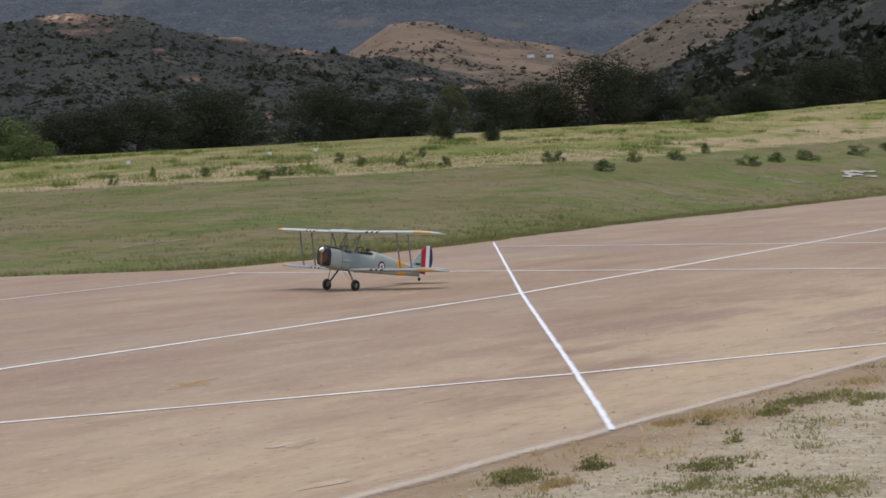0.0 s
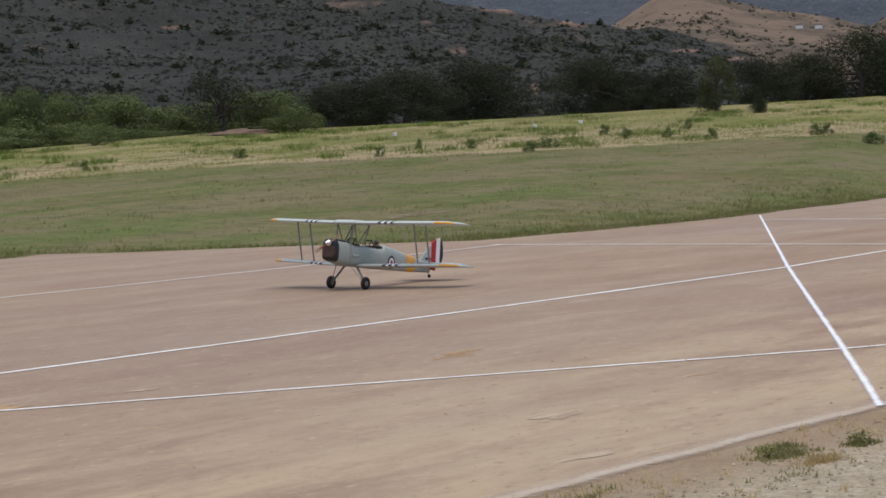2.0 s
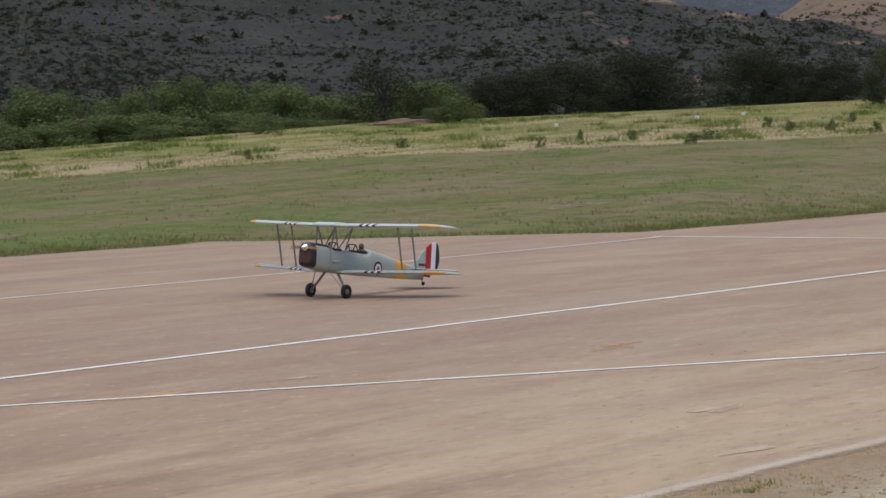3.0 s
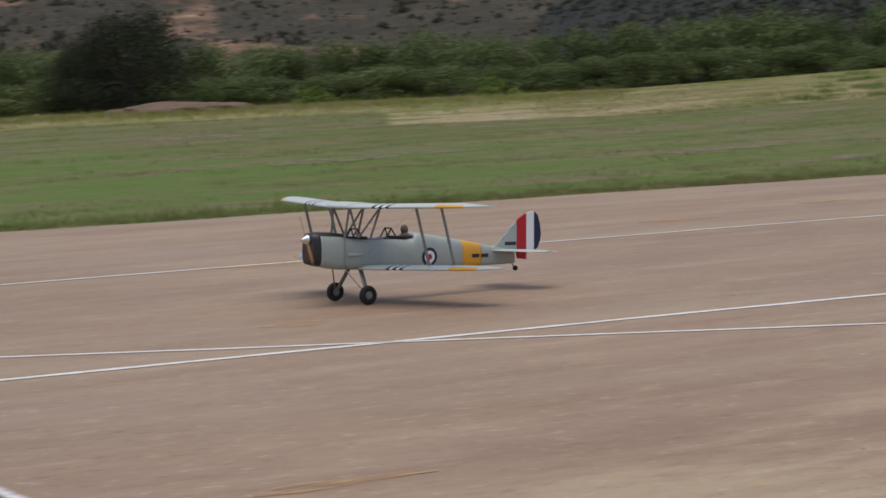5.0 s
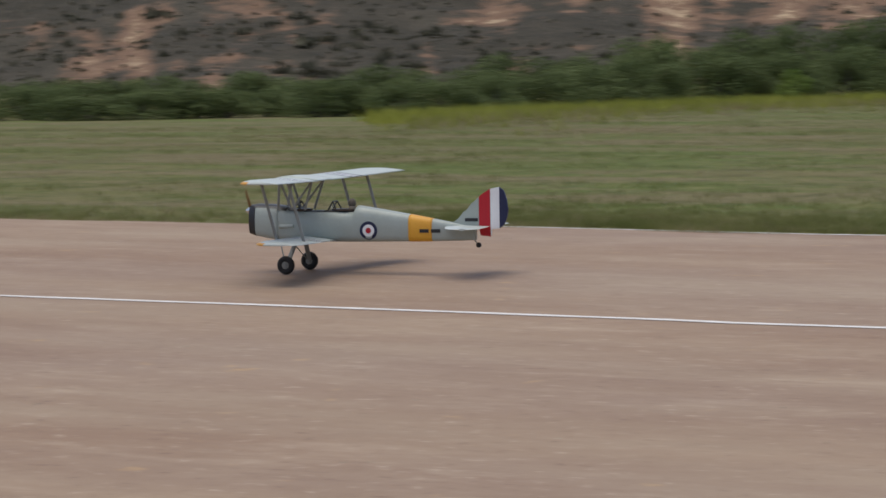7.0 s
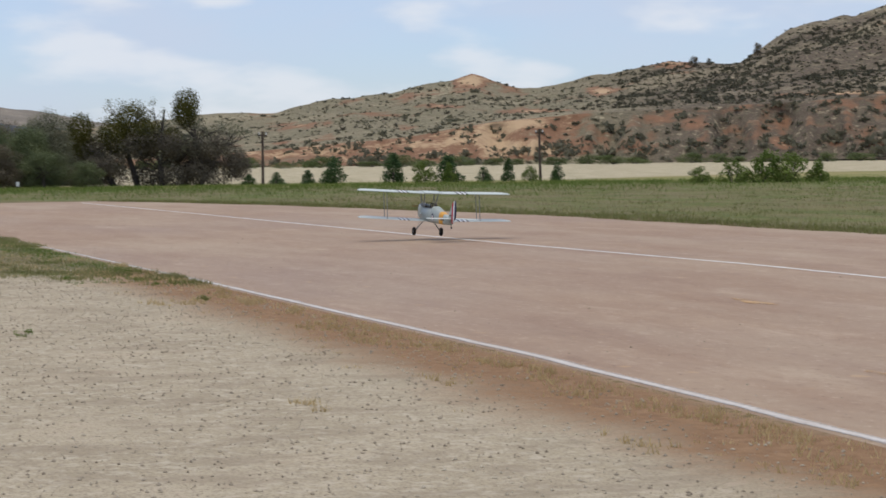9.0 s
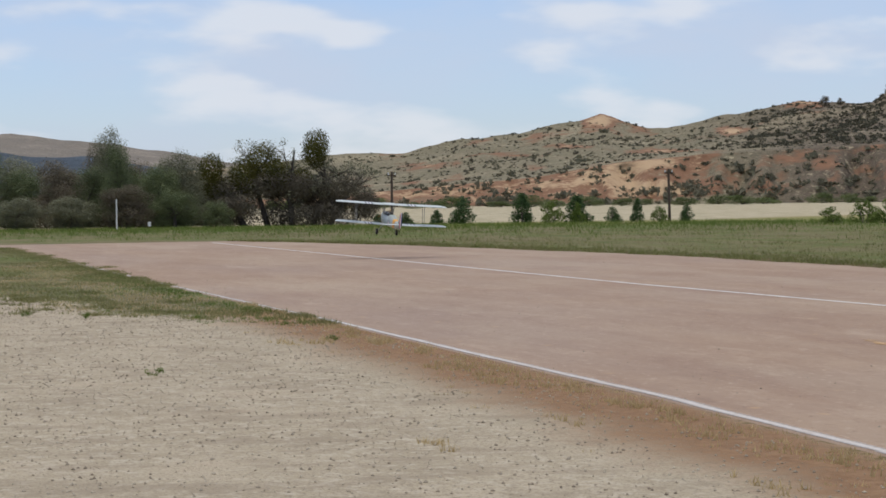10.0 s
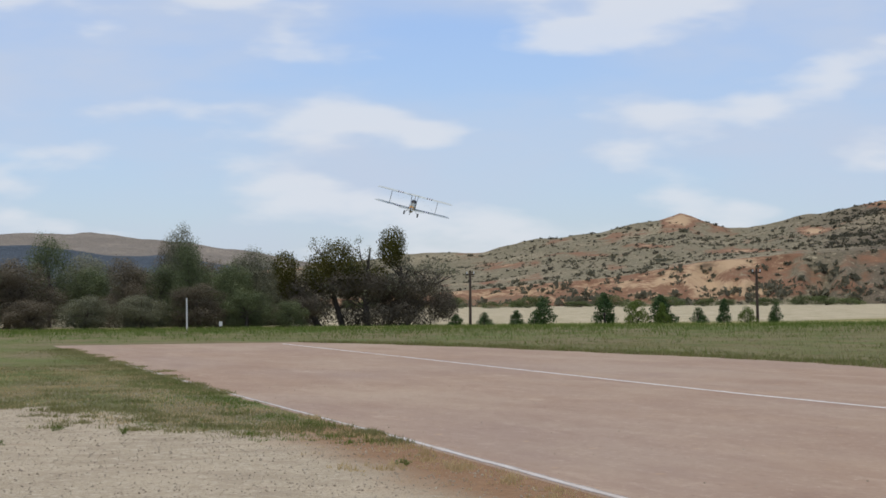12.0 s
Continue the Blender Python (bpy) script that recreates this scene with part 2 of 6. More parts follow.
M_GROUND = ground_material()
M_RUNWAY = runway_material()
# dark chaparral, with cloud shade over the eastern hills also in its colour
M_HILL = hill_material("shade_darkened_chaparral", (0.05, 0.049, 0.043), (0.027, 0.031, 0.027), (0.16, 0.105, 0.08), (0.40, 0.31, 0.22))
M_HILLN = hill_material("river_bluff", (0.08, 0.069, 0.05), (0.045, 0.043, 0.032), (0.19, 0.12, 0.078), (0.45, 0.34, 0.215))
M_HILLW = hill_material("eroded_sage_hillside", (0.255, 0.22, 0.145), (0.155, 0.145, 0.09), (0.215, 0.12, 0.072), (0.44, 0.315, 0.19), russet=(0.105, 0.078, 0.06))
# distance haze is mixed into these blue-grey mountain colours
M_FAR = hill_material("haze_tinted_mountain", (0.078, 0.088, 0.10), (0.052, 0.062, 0.076), (0.105, 0.095, 0.09), (0.17, 0.145, 0.125), 0.3, 0.22)
M_TAN = hill_material("dry_grass_hill", (0.14, 0.106, 0.076), (0.062, 0.056, 0.043), (0.175, 0.128, 0.092), (0.25, 0.19, 0.135), 0.4, 0.45)
# dry grass greyed and paled in colour to stand for haze
M_FARTAN = hill_material("haze_tinted_dry_hill", (0.235, 0.205, 0.165), (0.17, 0.155, 0.13), (0.27, 0.235, 0.185), (0.32, 0.28, 0.22), 0.12)
# the blue in this woodland colour is painted air haze
M_BLUE = hill_material("haze_tinted_woods", (0.07, 0.09, 0.11), (0.05, 0.065, 0.08), (0.1, 0.11, 0.11), (0.14, 0.14, 0.13), 0.12)
M_LINE = plain("white_line_paint", (0.85, 0.84, 0.81), (0.7, 0.66, 0.6), 7, 0.85)
M_CHALK = plain("fresh_white_chalk", (0.88, 0.9, 0.93), (0.72, 0.73, 0.76), 9, 0.9)
M_KERB = plain("weathered_kerb_paint", (0.56, 0.54, 0.51), (0.43, 0.38, 0.33), 3, 0.85)


def loose_sand(name, c1, c2):
    """Thin blown sand: dense in places, the pavement showing through elsewhere."""
    m = plain(name, c1, c2, 7, 0.95)
    t = m.node_tree
    t.links.new(calc(t, "MULTIPLY", ramp(t, add_noise(t, 2.2, 7, 0.72, (0.6, 1.6, 1)), 0.38, 0.6), 0.85), t.nodes["Principled BSDF"].inputs["Alpha"])
    return m


M_TANEDGE = plain("pale_worn_edge", (0.50, 0.42, 0.33), (0.40, 0.32, 0.235), 3, 0.9)
M_OCHRE = loose_sand("ochre_sand", (0.52, 0.32, 0.14), (0.44, 0.30, 0.17))
M_CHALKW = plain("worn_white_chalk", (0.74, 0.73, 0.73), (0.50, 0.46, 0.43), 8, 0.9)
M_SAND = loose_sand("pale_sand", (0.56, 0.46, 0.33), (0.46, 0.36, 0.25))
M_OAK = foliage("oak_leaves", (0.028, 0.034, 0.02), (0.058, 0.064, 0.036))
# olive-grey leaves, lightened further in colour to suggest haze
M_OLIVE = foliage("olive_leaves", (0.155, 0.165, 0.105), (0.31, 0.31, 0.20))
M_GREEN = foliage("willow_leaves", (0.088, 0.12, 0.045), (0.19, 0.228, 0.09))
M_LIVE = foliage("live_oak_leaves", (0.055, 0.062, 0.032), (0.115, 0.12, 0.062))
M_CLUMP = foliage("weedy_shrub_leaves", (0.07, 0.105, 0.035), (0.15, 0.195, 0.07))
M_GUMB = foliage("bronzed_gum_leaves", (0.115, 0.10, 0.068), (0.235, 0.20, 0.14))
M_GUMG = foliage("green_gum_leaves", (0.10, 0.128, 0.062), (0.20, 0.235, 0.115))
M_BRIGHT = foliage("bright_shrub_leaves", (0.10, 0.16, 0.03), (0.21, 0.26, 0.07))
M_PINE = foliage("pine_needles", (0.05, 0.092, 0.036), (0.11, 0.175, 0.062))
M_MISTLE = foliage("mistletoe_leaves", (0.075, 0.078, 0.018), (0.165, 0.15, 0.038))
M_BRUSH = foliage("hill_brush", (0.068, 0.068, 0.045), (0.13, 0.122, 0.082))
M_CHAP = foliage("chaparral_leaves", (0.05, 0.057, 0.044), (0.09, 0.095, 0.074))
# western brush, its colours lifted to imitate the low contrast of haze
M_BRUSHW = foliage("hazed_dry_slope_brush", (0.14, 0.138, 0.09), (0.215, 0.20, 0.135))
M_BRUSHG = foliage("hill_brush_grey", (0.09, 0.085, 0.06), (0.17, 0.15, 0.105))
M_GRASS = foliage("grass_blades", (0.13, 0.155, 0.04), (0.30, 0.285, 0.115))
M_VERGE = foliage("verge_grass_blades", (0.18, 0.185, 0.06), (0.40, 0.37, 0.17))
M_STRAW = foliage("straw_blades", (0.48, 0.36, 0.17), (0.70, 0.55, 0.30))
M_TWIG = foliage("grey_twigs", (0.115, 0.10, 0.075), (0.22, 0.195, 0.145))
M_DRY = foliage("dry_grass_blades", (0.25, 0.20, 0.105), (0.43, 0.355, 0.21))
M_YELLOW = foliage("mustard_bloom", (0.19, 0.21, 0.04), (0.32, 0.33, 0.07))
M_MUSTARD = foliage("mustard_leaves", (0.24, 0.26, 0.04), (0.42, 0.42, 0.09))
M_BLOOM = foliage("yellow_petals", (0.7, 0.55, 0.04), (0.8, 0.66, 0.08))
M_BARK = plain("grey_bark", (0.10, 0.085, 0.07), (0.055, 0.045, 0.038), 5, 0.9, bump=0.02, stretch=(1, 1, 0.3))
M_POLE = plain("creosoted_pole_wood", (0.10, 0.07, 0.05), (0.06, 0.045, 0.035), 4, 0.9, stretch=(1, 1, 0.2))
M_WHITE = plain("white_paint", (0.78, 0.78, 0.76), (0.66, 0.65, 0.62), 5, 0.6)
M_STONE = foliage("gravel_stone", (0.20, 0.16, 0.115), (0.58, 0.51, 0.39), 0.9, 0)


# ---- shape helpers ----
def part(name, bm, material, parent=None, label="", smooth=False):
    me = bpy.data.meshes.new(name)
    bm.to_mesh(me)
    bm.free()
    if material:
        me.materials.append(material)
    if smooth:
        me.polygons.foreach_set("use_smooth", [True] * len(me.polygons))
    ob = new(name, me)
    ob.parent = parent
    if label:
        tagged(ob, label)
    return ob


def from_arrays(name, verts, faces, material, parent=None, smooth=False):
    me = bpy.data.meshes.new(name)
    me.from_pydata(verts, [], faces)
    me.materials.append(material)
    if smooth:
        me.polygons.foreach_set("use_smooth", [True] * len(me.polygons))
    ob = new(name, me)
    ob.parent = parent
    return ob


def set_attr(ob, name, values):
    a = ob.data.attributes.new(name, "FLOAT", "POINT")
    a.data.foreach_set("value", np.asarray(values, dtype=np.float32))


def smoothstep(e0, e1, x):
    u = np.clip((np.asarray(x, float) - e0) / (e1 - e0), 0, 1)
    return u * u * (3 - 2 * u)


def knots(x, pairs):
    return np.interp(x, [a for a, _ in pairs], [b for _, b in pairs])


def tube(bm, a, b, ra, rb, n=8, caps=True):
    a, b = Vector(a), Vector(b)
    q = (b - a).to_track_quat("Z", "Y")
    rings = []
    for c, r in ((a, ra), (b, rb)):
        rings.append([bm.verts.new(c + q @ Vector((r * math.cos(2 * math.pi * i / n), r * math.sin(2 * math.pi * i / n), 0))) for i in range(n)])
    for i in range(n):
        bm.faces.new((rings[0][i], rings[0][(i + 1) % n], rings[1][(i + 1) % n], rings[1][i]))
    if caps:
        bm.faces.new(rings[0][::-1])
        bm.faces.new(rings[1])


def box(bm, lo, hi):
    vs = [bm.verts.new((x, y, z)) for x in (lo[0], hi[0]) for y in (lo[1], hi[1]) for z in (lo[2], hi[2])]
    for f in ((0, 1, 3, 2), (4, 6, 7, 5), (0, 4, 5, 1), (2, 3, 7, 6), (0, 2, 6, 4), (1, 5, 7, 3)):
        bm.faces.new([vs[i] for i in f])


def loft(bm, rings, close=True, cap=True):
    """Rings of points joined into a skin."""
    vr = [[bm.verts.new(p) for p in r] for r in rings]
    n = len(vr[0])
    for r0, r1 in zip(vr, vr[1:]):
        for i in range(n if close else n - 1):
            bm.faces.new((r0[i], r0[(i + 1) % n], r1[(i + 1) % n], r1[i]))
    if cap:
        bm.faces.new(vr[0][::-1])
        bm.faces.new(vr[-1])


# ---- ground ----
GROUND_ROLL = ((-120, 0), (-30, .03), (-6, -.12), (0, -.06), (7, -.02), (17, .07), (28, .1), (60, .12), (140, .12))
FIELD_EL = ((-180, -.2), (-90, -.75), (-60, -.75), (-28, -.7), (-7, -.7), (4, -.42), (15, -.25), (22, .1), (36, .2), (43, .48), (50, .8), (58, .88), (68, 1.05), (73, 1.31), (90, 1.3), (130, .2), (180, -.2))
FIELD_EDGE = ((-180, 45), (45, 45), (52, 46), (58, 46), (65, 60), (73, 104), (95, 104), (140, 45), (180, 45))


def field_top(az):
    """Distance at which the field ends, and its height there."""
    r = knots(az, FIELD_EDGE) + 75
    return r, np.maximum(1.6 + r * np.tan(np.radians(knots(az, FIELD_EL))), 0)


def ground_z(x, y):
    x, y = np.asarray(x, float), np.asarray(y, float)
    az, r = np.degrees(np.arctan2(x, y)), np.hypot(x, y)
    rf, zf = field_top(az)
    base = knots(x, GROUND_ROLL) * (1 - smoothstep(60, 110, r))
    return base + zf * np.clip((r - (rf - 75)) / 75, 0, 1.06) + 0.0


def polar(az, r):
    a = np.radians(az)
    return r * np.sin(a), r * np.cos(a)


# ---- runway edges ----
def far_edge(x):
    wob = 0.35 * np.sin(x * 0.9) + 0.25 * np.sin(x * 2.3 + 1)
    y = knots(x, ((-88, 15), (-84, 16.5), (-75, 18.6), (-57, 21), (-35, 21.2), (-20, 22.6), (-12, 23.3), (-1, 23.6), (0.4, 24.5), (1.2, 33), (3, 34.6), (8, 34.2), (15, 32.3), (22, 31.9), (33, 31.8), (35, 28), (36.2, 24), (44, 23.7), (60, 26), (71, 27), (100, 31), (135, 35)))
    return y + wob * 0.22


def near_edge(x):
    return knots(x, ((-88, 6.3), (-60, 6.27), (-45, 6.22), (-31, 6.26), (-24, 6.38), (-18, 6.52), (-13, 6.48), (-8, 6.4), (5, 6.2), (12, 5.85), (18, 5.5), (60, 5.0), (135, 4)))


def build_ground():
    az = np.concatenate([np.arange(-100, 80, 0.5), np.arange(80, 260, 5)])
    r = np.concatenate([[0.0, 0.5, 2, 4], np.arange(5, 46, 0.5), np.geomspace(46, 200, 60), np.geomspace(210, 3000, 16)])
    A, Rr = np.meshgrid((az + 180) % 360 - 180, r, indexing="ij")
    X, Y = polar(A, Rr)
    Z = ground_z(X, Y)
    far = smoothstep(200, 260, Rr)
    Z = Z * (1 - far) + np.where(np.abs(A + 75) < 25, 0, Z) * far
    # the sheet dips under the pavement
    Z = Z - 0.05 * smoothstep(0.4, 1.0, Y - near_edge(X)) * smoothstep(0.6, 1.4, far_edge(X) - Y) * (X > -88) * (X < 135)
    n, m = A.shape
    idx = np.arange(n * m).reshape(n, m)
    nx = np.roll(idx, -1, axis=0)
    f = np.stack([idx[:, :-1], idx[:, 1:], nx[:, 1:], nx[:, :-1]], -1).reshape(-1, 4)
    ob = from_arrays("ground", np.stack([X, Y, Z], -1).reshape(-1, 3).tolist(), f.tolist(), M_GROUND, smooth=True)
    x, y, a, rr = X.ravel(), Y.ravel(), A.ravel(), Rr.ravel()
    rf = field_top(a)[0]
    el = np.degrees(np.arctan2(ground_z(x, y) - 1.6, rr))
    near = smoothstep(6.9, 6.1, y)
    left_turf = smoothstep(3.2, 4.6, y) * smoothstep(-29.5, -34, x) + smoothstep(-37, -42, x)
    set_attr(ob, "dirt", near * (1 - np.clip(left_turf, 0, 1) * 0.85) * (1 - 0.25 * smoothstep(14, 30, x)))
    set_attr(ob, "strip", smoothstep(4.5, 6.3, y) * near * smoothstep(-36, -30, x) * smoothstep(6, 2, x) + 0.42 * smoothstep(1.1, 0.3, near_edge(x) - y) * near * smoothstep(6, 9, x))
    set_attr(ob, "weedy", np.where(a > 30, smoothstep(rf - 42, rf - 34, rr), np.where(a > -50, smoothstep(rf - 24, rf - 14, rr), smoothstep(118, 126, rr))))
    set_attr(ob, "lush", smoothstep(-4, 7, x) * smoothstep(42, 24, x) * smoothstep(23, 25, y) * smoothstep(72, 58, y))
    set_attr(ob, "tan_band", np.where(a > 30, smoothstep(rf - 46, rf - 38, rr) * smoothstep(rf - 18, rf - 28, rr), 0))
    set_attr(ob, "pale", smoothstep(0, 14, rr - knots(a, ((-80, 132), (-69, 134), (-63, 164), (-45, 175)))) * smoothstep(-41, -50, a) * smoothstep(430, 380, rr))
    return tagged(ob, "rolling field of mown grass, dry weeds and gravelly dirt", "ground", kind="structure")


def build_runway():
    xs = np.unique(np.concatenate([np.arange(-88, 136, 0.5), np.arange(-1.5, 4, 0.1), np.arange(32, 38, 0.2)]))
    vs = np.concatenate([[0, 0.003], np.linspace(0.012, 0.99, 24), [1.0]])
    n0, n1 = near_edge(xs), far_edge(xs)
    X = np.repeat(xs[:, None], len(vs), 1)
    Y = n0[:, None] + (n1 - n0)[:, None] * vs[None]
    Z = ground_z(X, Y) + 0.004
    Z[:, 0] -= 0.003
    Z[:, -1] -= 0.006
    idx = np.arange(X.size).reshape(X.shape)
    f = np.stack([idx[:-1, :-1], idx[1:, :-1], idx[1:, 1:], idx[:-1, 1:]], -1).reshape(-1, 4)
    ob = from_arrays("runway", np.stack([X, Y, Z], -1).reshape(-1, 3).tolist(), f.tolist(), M_RUNWAY)
    x, y = X.ravel(), Y.ravel()
    set_attr(ob, "sandy", smoothstep(11.5, 7.5, y) * smoothstep(2, 8, x))
    return tagged(ob, "reddish packed-earth runway with worn pale streaks", "runway", kind="structure")


def feather(m):
    """Let the paint thin out and break up towards the sides of its strip."""
    t = m.node_tree
    a = calc(t, "SUBTRACT", 1.0, calc(t, "ABSOLUTE", attribute(t, "across"), 0.0))
    n = calc(t, "ADD", calc(t, "MULTIPLY", add_noise(t, 24, 5, 0.7), 0.9), calc(t, "MULTIPLY", add_noise(t, 3.0, 4, 0.6), 0.5))
    t.links.new(ramp(t, calc(t, "ADD", a, calc(t, "SUBTRACT", n, 0.7)), 0.06, 0.75), t.nodes["Principled BSDF"].inputs["Alpha"])


for m_ in (M_LINE, M_CHALK, M_CHALKW, M_KERB, M_TANEDGE):
    feather(m_)


def painted_line(pts, width, material, label, lift=0.009, step=0.5, wobble=0.006):
    """A painted strip that follows the ground along a polyline."""
    rng = np.random.default_rng(int(abs(pts[0][0] * 31 + pts[0][1] * 17)))
    width *= 1.5  # the sides are feathered
    vs, fs = [], []
    for (x0, y0), (x1, y1) in zip(pts, pts[1:]):
        L = math.hypot(x1 - x0, y1 - y0)
        k = max(2, int(L / step))
        nx_, ny_ = -(y1 - y0) / L, (x1 - x0) / L
        for i in range(k + 1):
            u = i / k
            x, y = x0 + (x1 - x0) * u, y0 + (y1 - y0) * u
            for s in (-1, 1):
                ww = width / 2 * s + rng.normal(0, wobble)
                vs.append((x + nx_ * ww, y + ny_ * ww))
            if i:
                b = len(vs) - 4
                fs.append((b, b + 1, b + 3, b + 2))
    a = np.array(vs)
    z = ground_z(a[:, 0], a[:, 1]) + lift
    ob = from_arrays("runway_line", np.column_stack([a, z]).tolist(), fs, material)
    set_attr(ob, "across", np.tile([-1.0, 1.0], len(vs) // 2))
    return tagged(ob, label, "painted line", kind="structure")


def flat_patch(name, x, y, rx, ry, material, label, seed, lift=0.008):
    rng = np.random.default_rng(seed)
    n = 26
    ph = rng.uniform(0, 6.28, 4)
    vs = []
    for i in range(n):
        a = 2 * math.pi * i / n
        k = 1 + 0.22 * math.sin(2 * a + ph[0]) + 0.2 * math.sin(3 * a + ph[1]) + 0.15 * math.sin(5 * a + ph[2]) + 0.1 * math.sin(9 * a + ph[3])
        px, py = x + rx * k * math.cos(a), y + ry * k * math.sin(a)
        vs.append((px, py, float(ground_z(px, py)) + lift))
    vs.append((x, y, float(ground_z(x, y)) + lift + 0.001))
    ob = from_arrays(name, vs, [(i, (i + 1) % n, n) for i in range(n)], material)
    return tagged(ob, label, "sand patch", kind="structure")


build_ground()
build_runway()
LINE_LABEL = "thin faded white line painted on the runway"
CHALK_LABEL = "broad bright white line chalked across the runway"
painted_line([(-85.38, 13.96), (-59.24, 13.88), (-39.33, 13.83), (-20.38, 14.33), (-12.59, 14.76), (-8.52, 14.98), (-6.44, 15.09), (-4.26, 14.96), (-2.1, 14.77), (0, 14.59), (3.08, 14.44), (7.08, 14.23), (10.9, 13.93), (16.7, 13.35), (20.5, 13.22), (26.4, 13.12), (33.4, 13.7), (44.5, 14.8), (70, 17.5)], 0.10, M_LINE, LINE_LABEL)
painted_line([(-4.91, 23.51), (-3.17, 22.22), (-1.04, 20.64), (1.03, 19.15), (4.09, 17.03), (8.05, 14.25), (10.9, 12.17), (13.03, 10.43), (16.34, 7.6), (19.2, 5.75)], 0.075, M_LINE, LINE_LABEL)
painted_line([(-8, 23.21), (-6.44, 23.41), (-4.26, 23.29), (-2.1, 23.07), (0, 22.86), (3.08, 22.73), (7.08, 22.57), (11.82, 22.16), (16.32, 21.77), (24, 21.6), (32, 21.95), (34.3, 22.2)], 0.09, M_LINE, LINE_LABEL, lift=0.0105)
painted_line([(34.3, 22.4), (33.1, 17.5), (31.1, 9.8), (30.4, 6.5)], 0.13, M_LINE, LINE_LABEL, lift=0.011)
painted_line([(43.9, 22.2), (42.4, 18), (40.4, 12.7), (39, 8)], 0.14, M_LINE, LINE_LABEL, lift=0.011)
painted_line([(-14, 23.3), (-8.0, 23.21)], 0.07, M_LINE, LINE_LABEL)
painted_line([(46.45, 23.45), (26.6, 13.07), (16.34, 7.6), (13.02, 5.83)], 0.048, M_CHALK, CHALK_LABEL, lift=0.014, wobble=0.0015)
painted_line([(4.51, 22.06), (4.29, 18.4), (4.04, 14.32), (3.79, 10.24), (3.58, 6.76)], 0.085, M_CHALKW, CHALK_LABEL, lift=0.014)
painted_line([(-0.48, 22.58), (-0.8, 18.77), (-1.15, 14.63), (-1.5, 10.47), (-1.8, 6.92)], 0.085, M_CHALKW, CHALK_LABEL, lift=0.014)
painted_line([(-34.6, 20.95), (-21.8, 14.02), (-14.8, 10.36), (-8.4, 6.9)], 0.085, M_CHALK, CHALK_LABEL, lift=0.014)
painted_line([(x, float(near_edge(x)) + 0.1) for x in np.arange(-30, 8.1, 2.0)], 0.11, M_KERB, "chalky white border line along the runway edge", lift=0.009, wobble=0.009)
painted_line([(x, float(near_edge(x)) + 0.1) for x in np.arange(-66, -29.9, 2.0)], 0.075, M_KERB, "faint chalky border line along the runway edge", lift=0.009, wobble=0.009)
painted_line([(x, float(near_edge(x)) + 0.1) for x in np.arange(8.0, 30.1, 2.0)], 0.15, M_TANEDGE, "pale worn border along the runway edge", lift=0.009, wobble=0.014)
for i, (x, y, rx, ry, mat) in enumerate([
        (12.22, 7.57, .24, .1, M_SAND), (10.71, 6.44, .2, .06, M_SAND), (11.0, 6.2, .22, .05, M_SAND), (20.4, 7.07, .3, .1, M_SAND), (20.2, 6.5, .35, .1, M_SAND),
        (15.43, 10.5, .3, .1, M_OCHRE), (14.5, 7.8, .15, .05, M_OCHRE), (11.53, 11.73, .42, .12, M_OCHRE), (12.9, 11.46, .12, .08, M_SAND), (15.7, 10.6, .3, .08, M_OCHRE),
        (21.65, 25.3, .5, .3, M_OCHRE), (18, 23.8, .5, .3, M_OCHRE), (11.4, 22.2, .5, .35, M_OCHRE), (8.44, 15.94, .3, .15, M_OCHRE), (5.0, 9.1, .5, .08, M_OCHRE), (4.2, 8.8, .3, .08, M_OCHRE),
        (2.85, 30.7, .4, .25, M_OCHRE), (0.33, 14.2, .18, .08, M_OCHRE), (-4.62, 16.6, .3, .2, M_OCHRE), (-23.1, 10.9, .5, .12, M_OCHRE), (-17.36, 9.83, .35, .1, M_OCHRE),
        (-14.3, 8.3, .35, .08, M_SAND), (-15.6, 8.4, .3, .08, M_OCHRE), (1.6, 32.2, .5, .3, M_OCHRE)]):
    flat_patch("sand_patch", x, y, rx, ry, mat, "ochre patch of loose sand on the runway" if mat is M_OCHRE else "pale patch of worn sand on the runway", i)




def field_spot(az, el):
    """Where the line of sight at this bearing and height angle meets the field."""
    rr = np.linspace(22, 190, 1500)
    xx, yy = polar(az, rr)
    e = np.degrees(np.arctan2(ground_z(xx, yy) - 1.6, rr))
    r = float(rr[np.argmax(e > el)])
    return polar(az, r)


M_FIELDDIRT = loose_sand("dry_field_dirt", (0.29, 0.23, 0.155), (0.22, 0.165, 0.11))
for i, (az, el, rx, ry) in enumerate(((19.6, -.72, 1.9, 2.2), (18.4, -.78, 1.1, 1.4), (25.1, -.53, 1.6, 2.0), (28.9, -1.2, 2.2, .8), (31, -1.1, 1.6, .7), (68.0, -.76, .9, 1.2), (70.1, -.41, .9, 1.6), (38, -1.3, 1.4, .5), (41, -1.6, 1.2, .4), (55, -1.3, 1.0, .4), (8, -.9, 2.0, 1.2), (2, -1.3, 1.4, .7), (-3, -.8, 2.0, 1.6))):
    x, y = field_spot(az, el)
    flat_patch("bare_patch", float(x), float(y), rx, ry, M_FIELDDIRT, "worn bare patch of dry dirt in the mown grass", 200 + i, 0.012)


# ---- hills ----
SURFACES = []

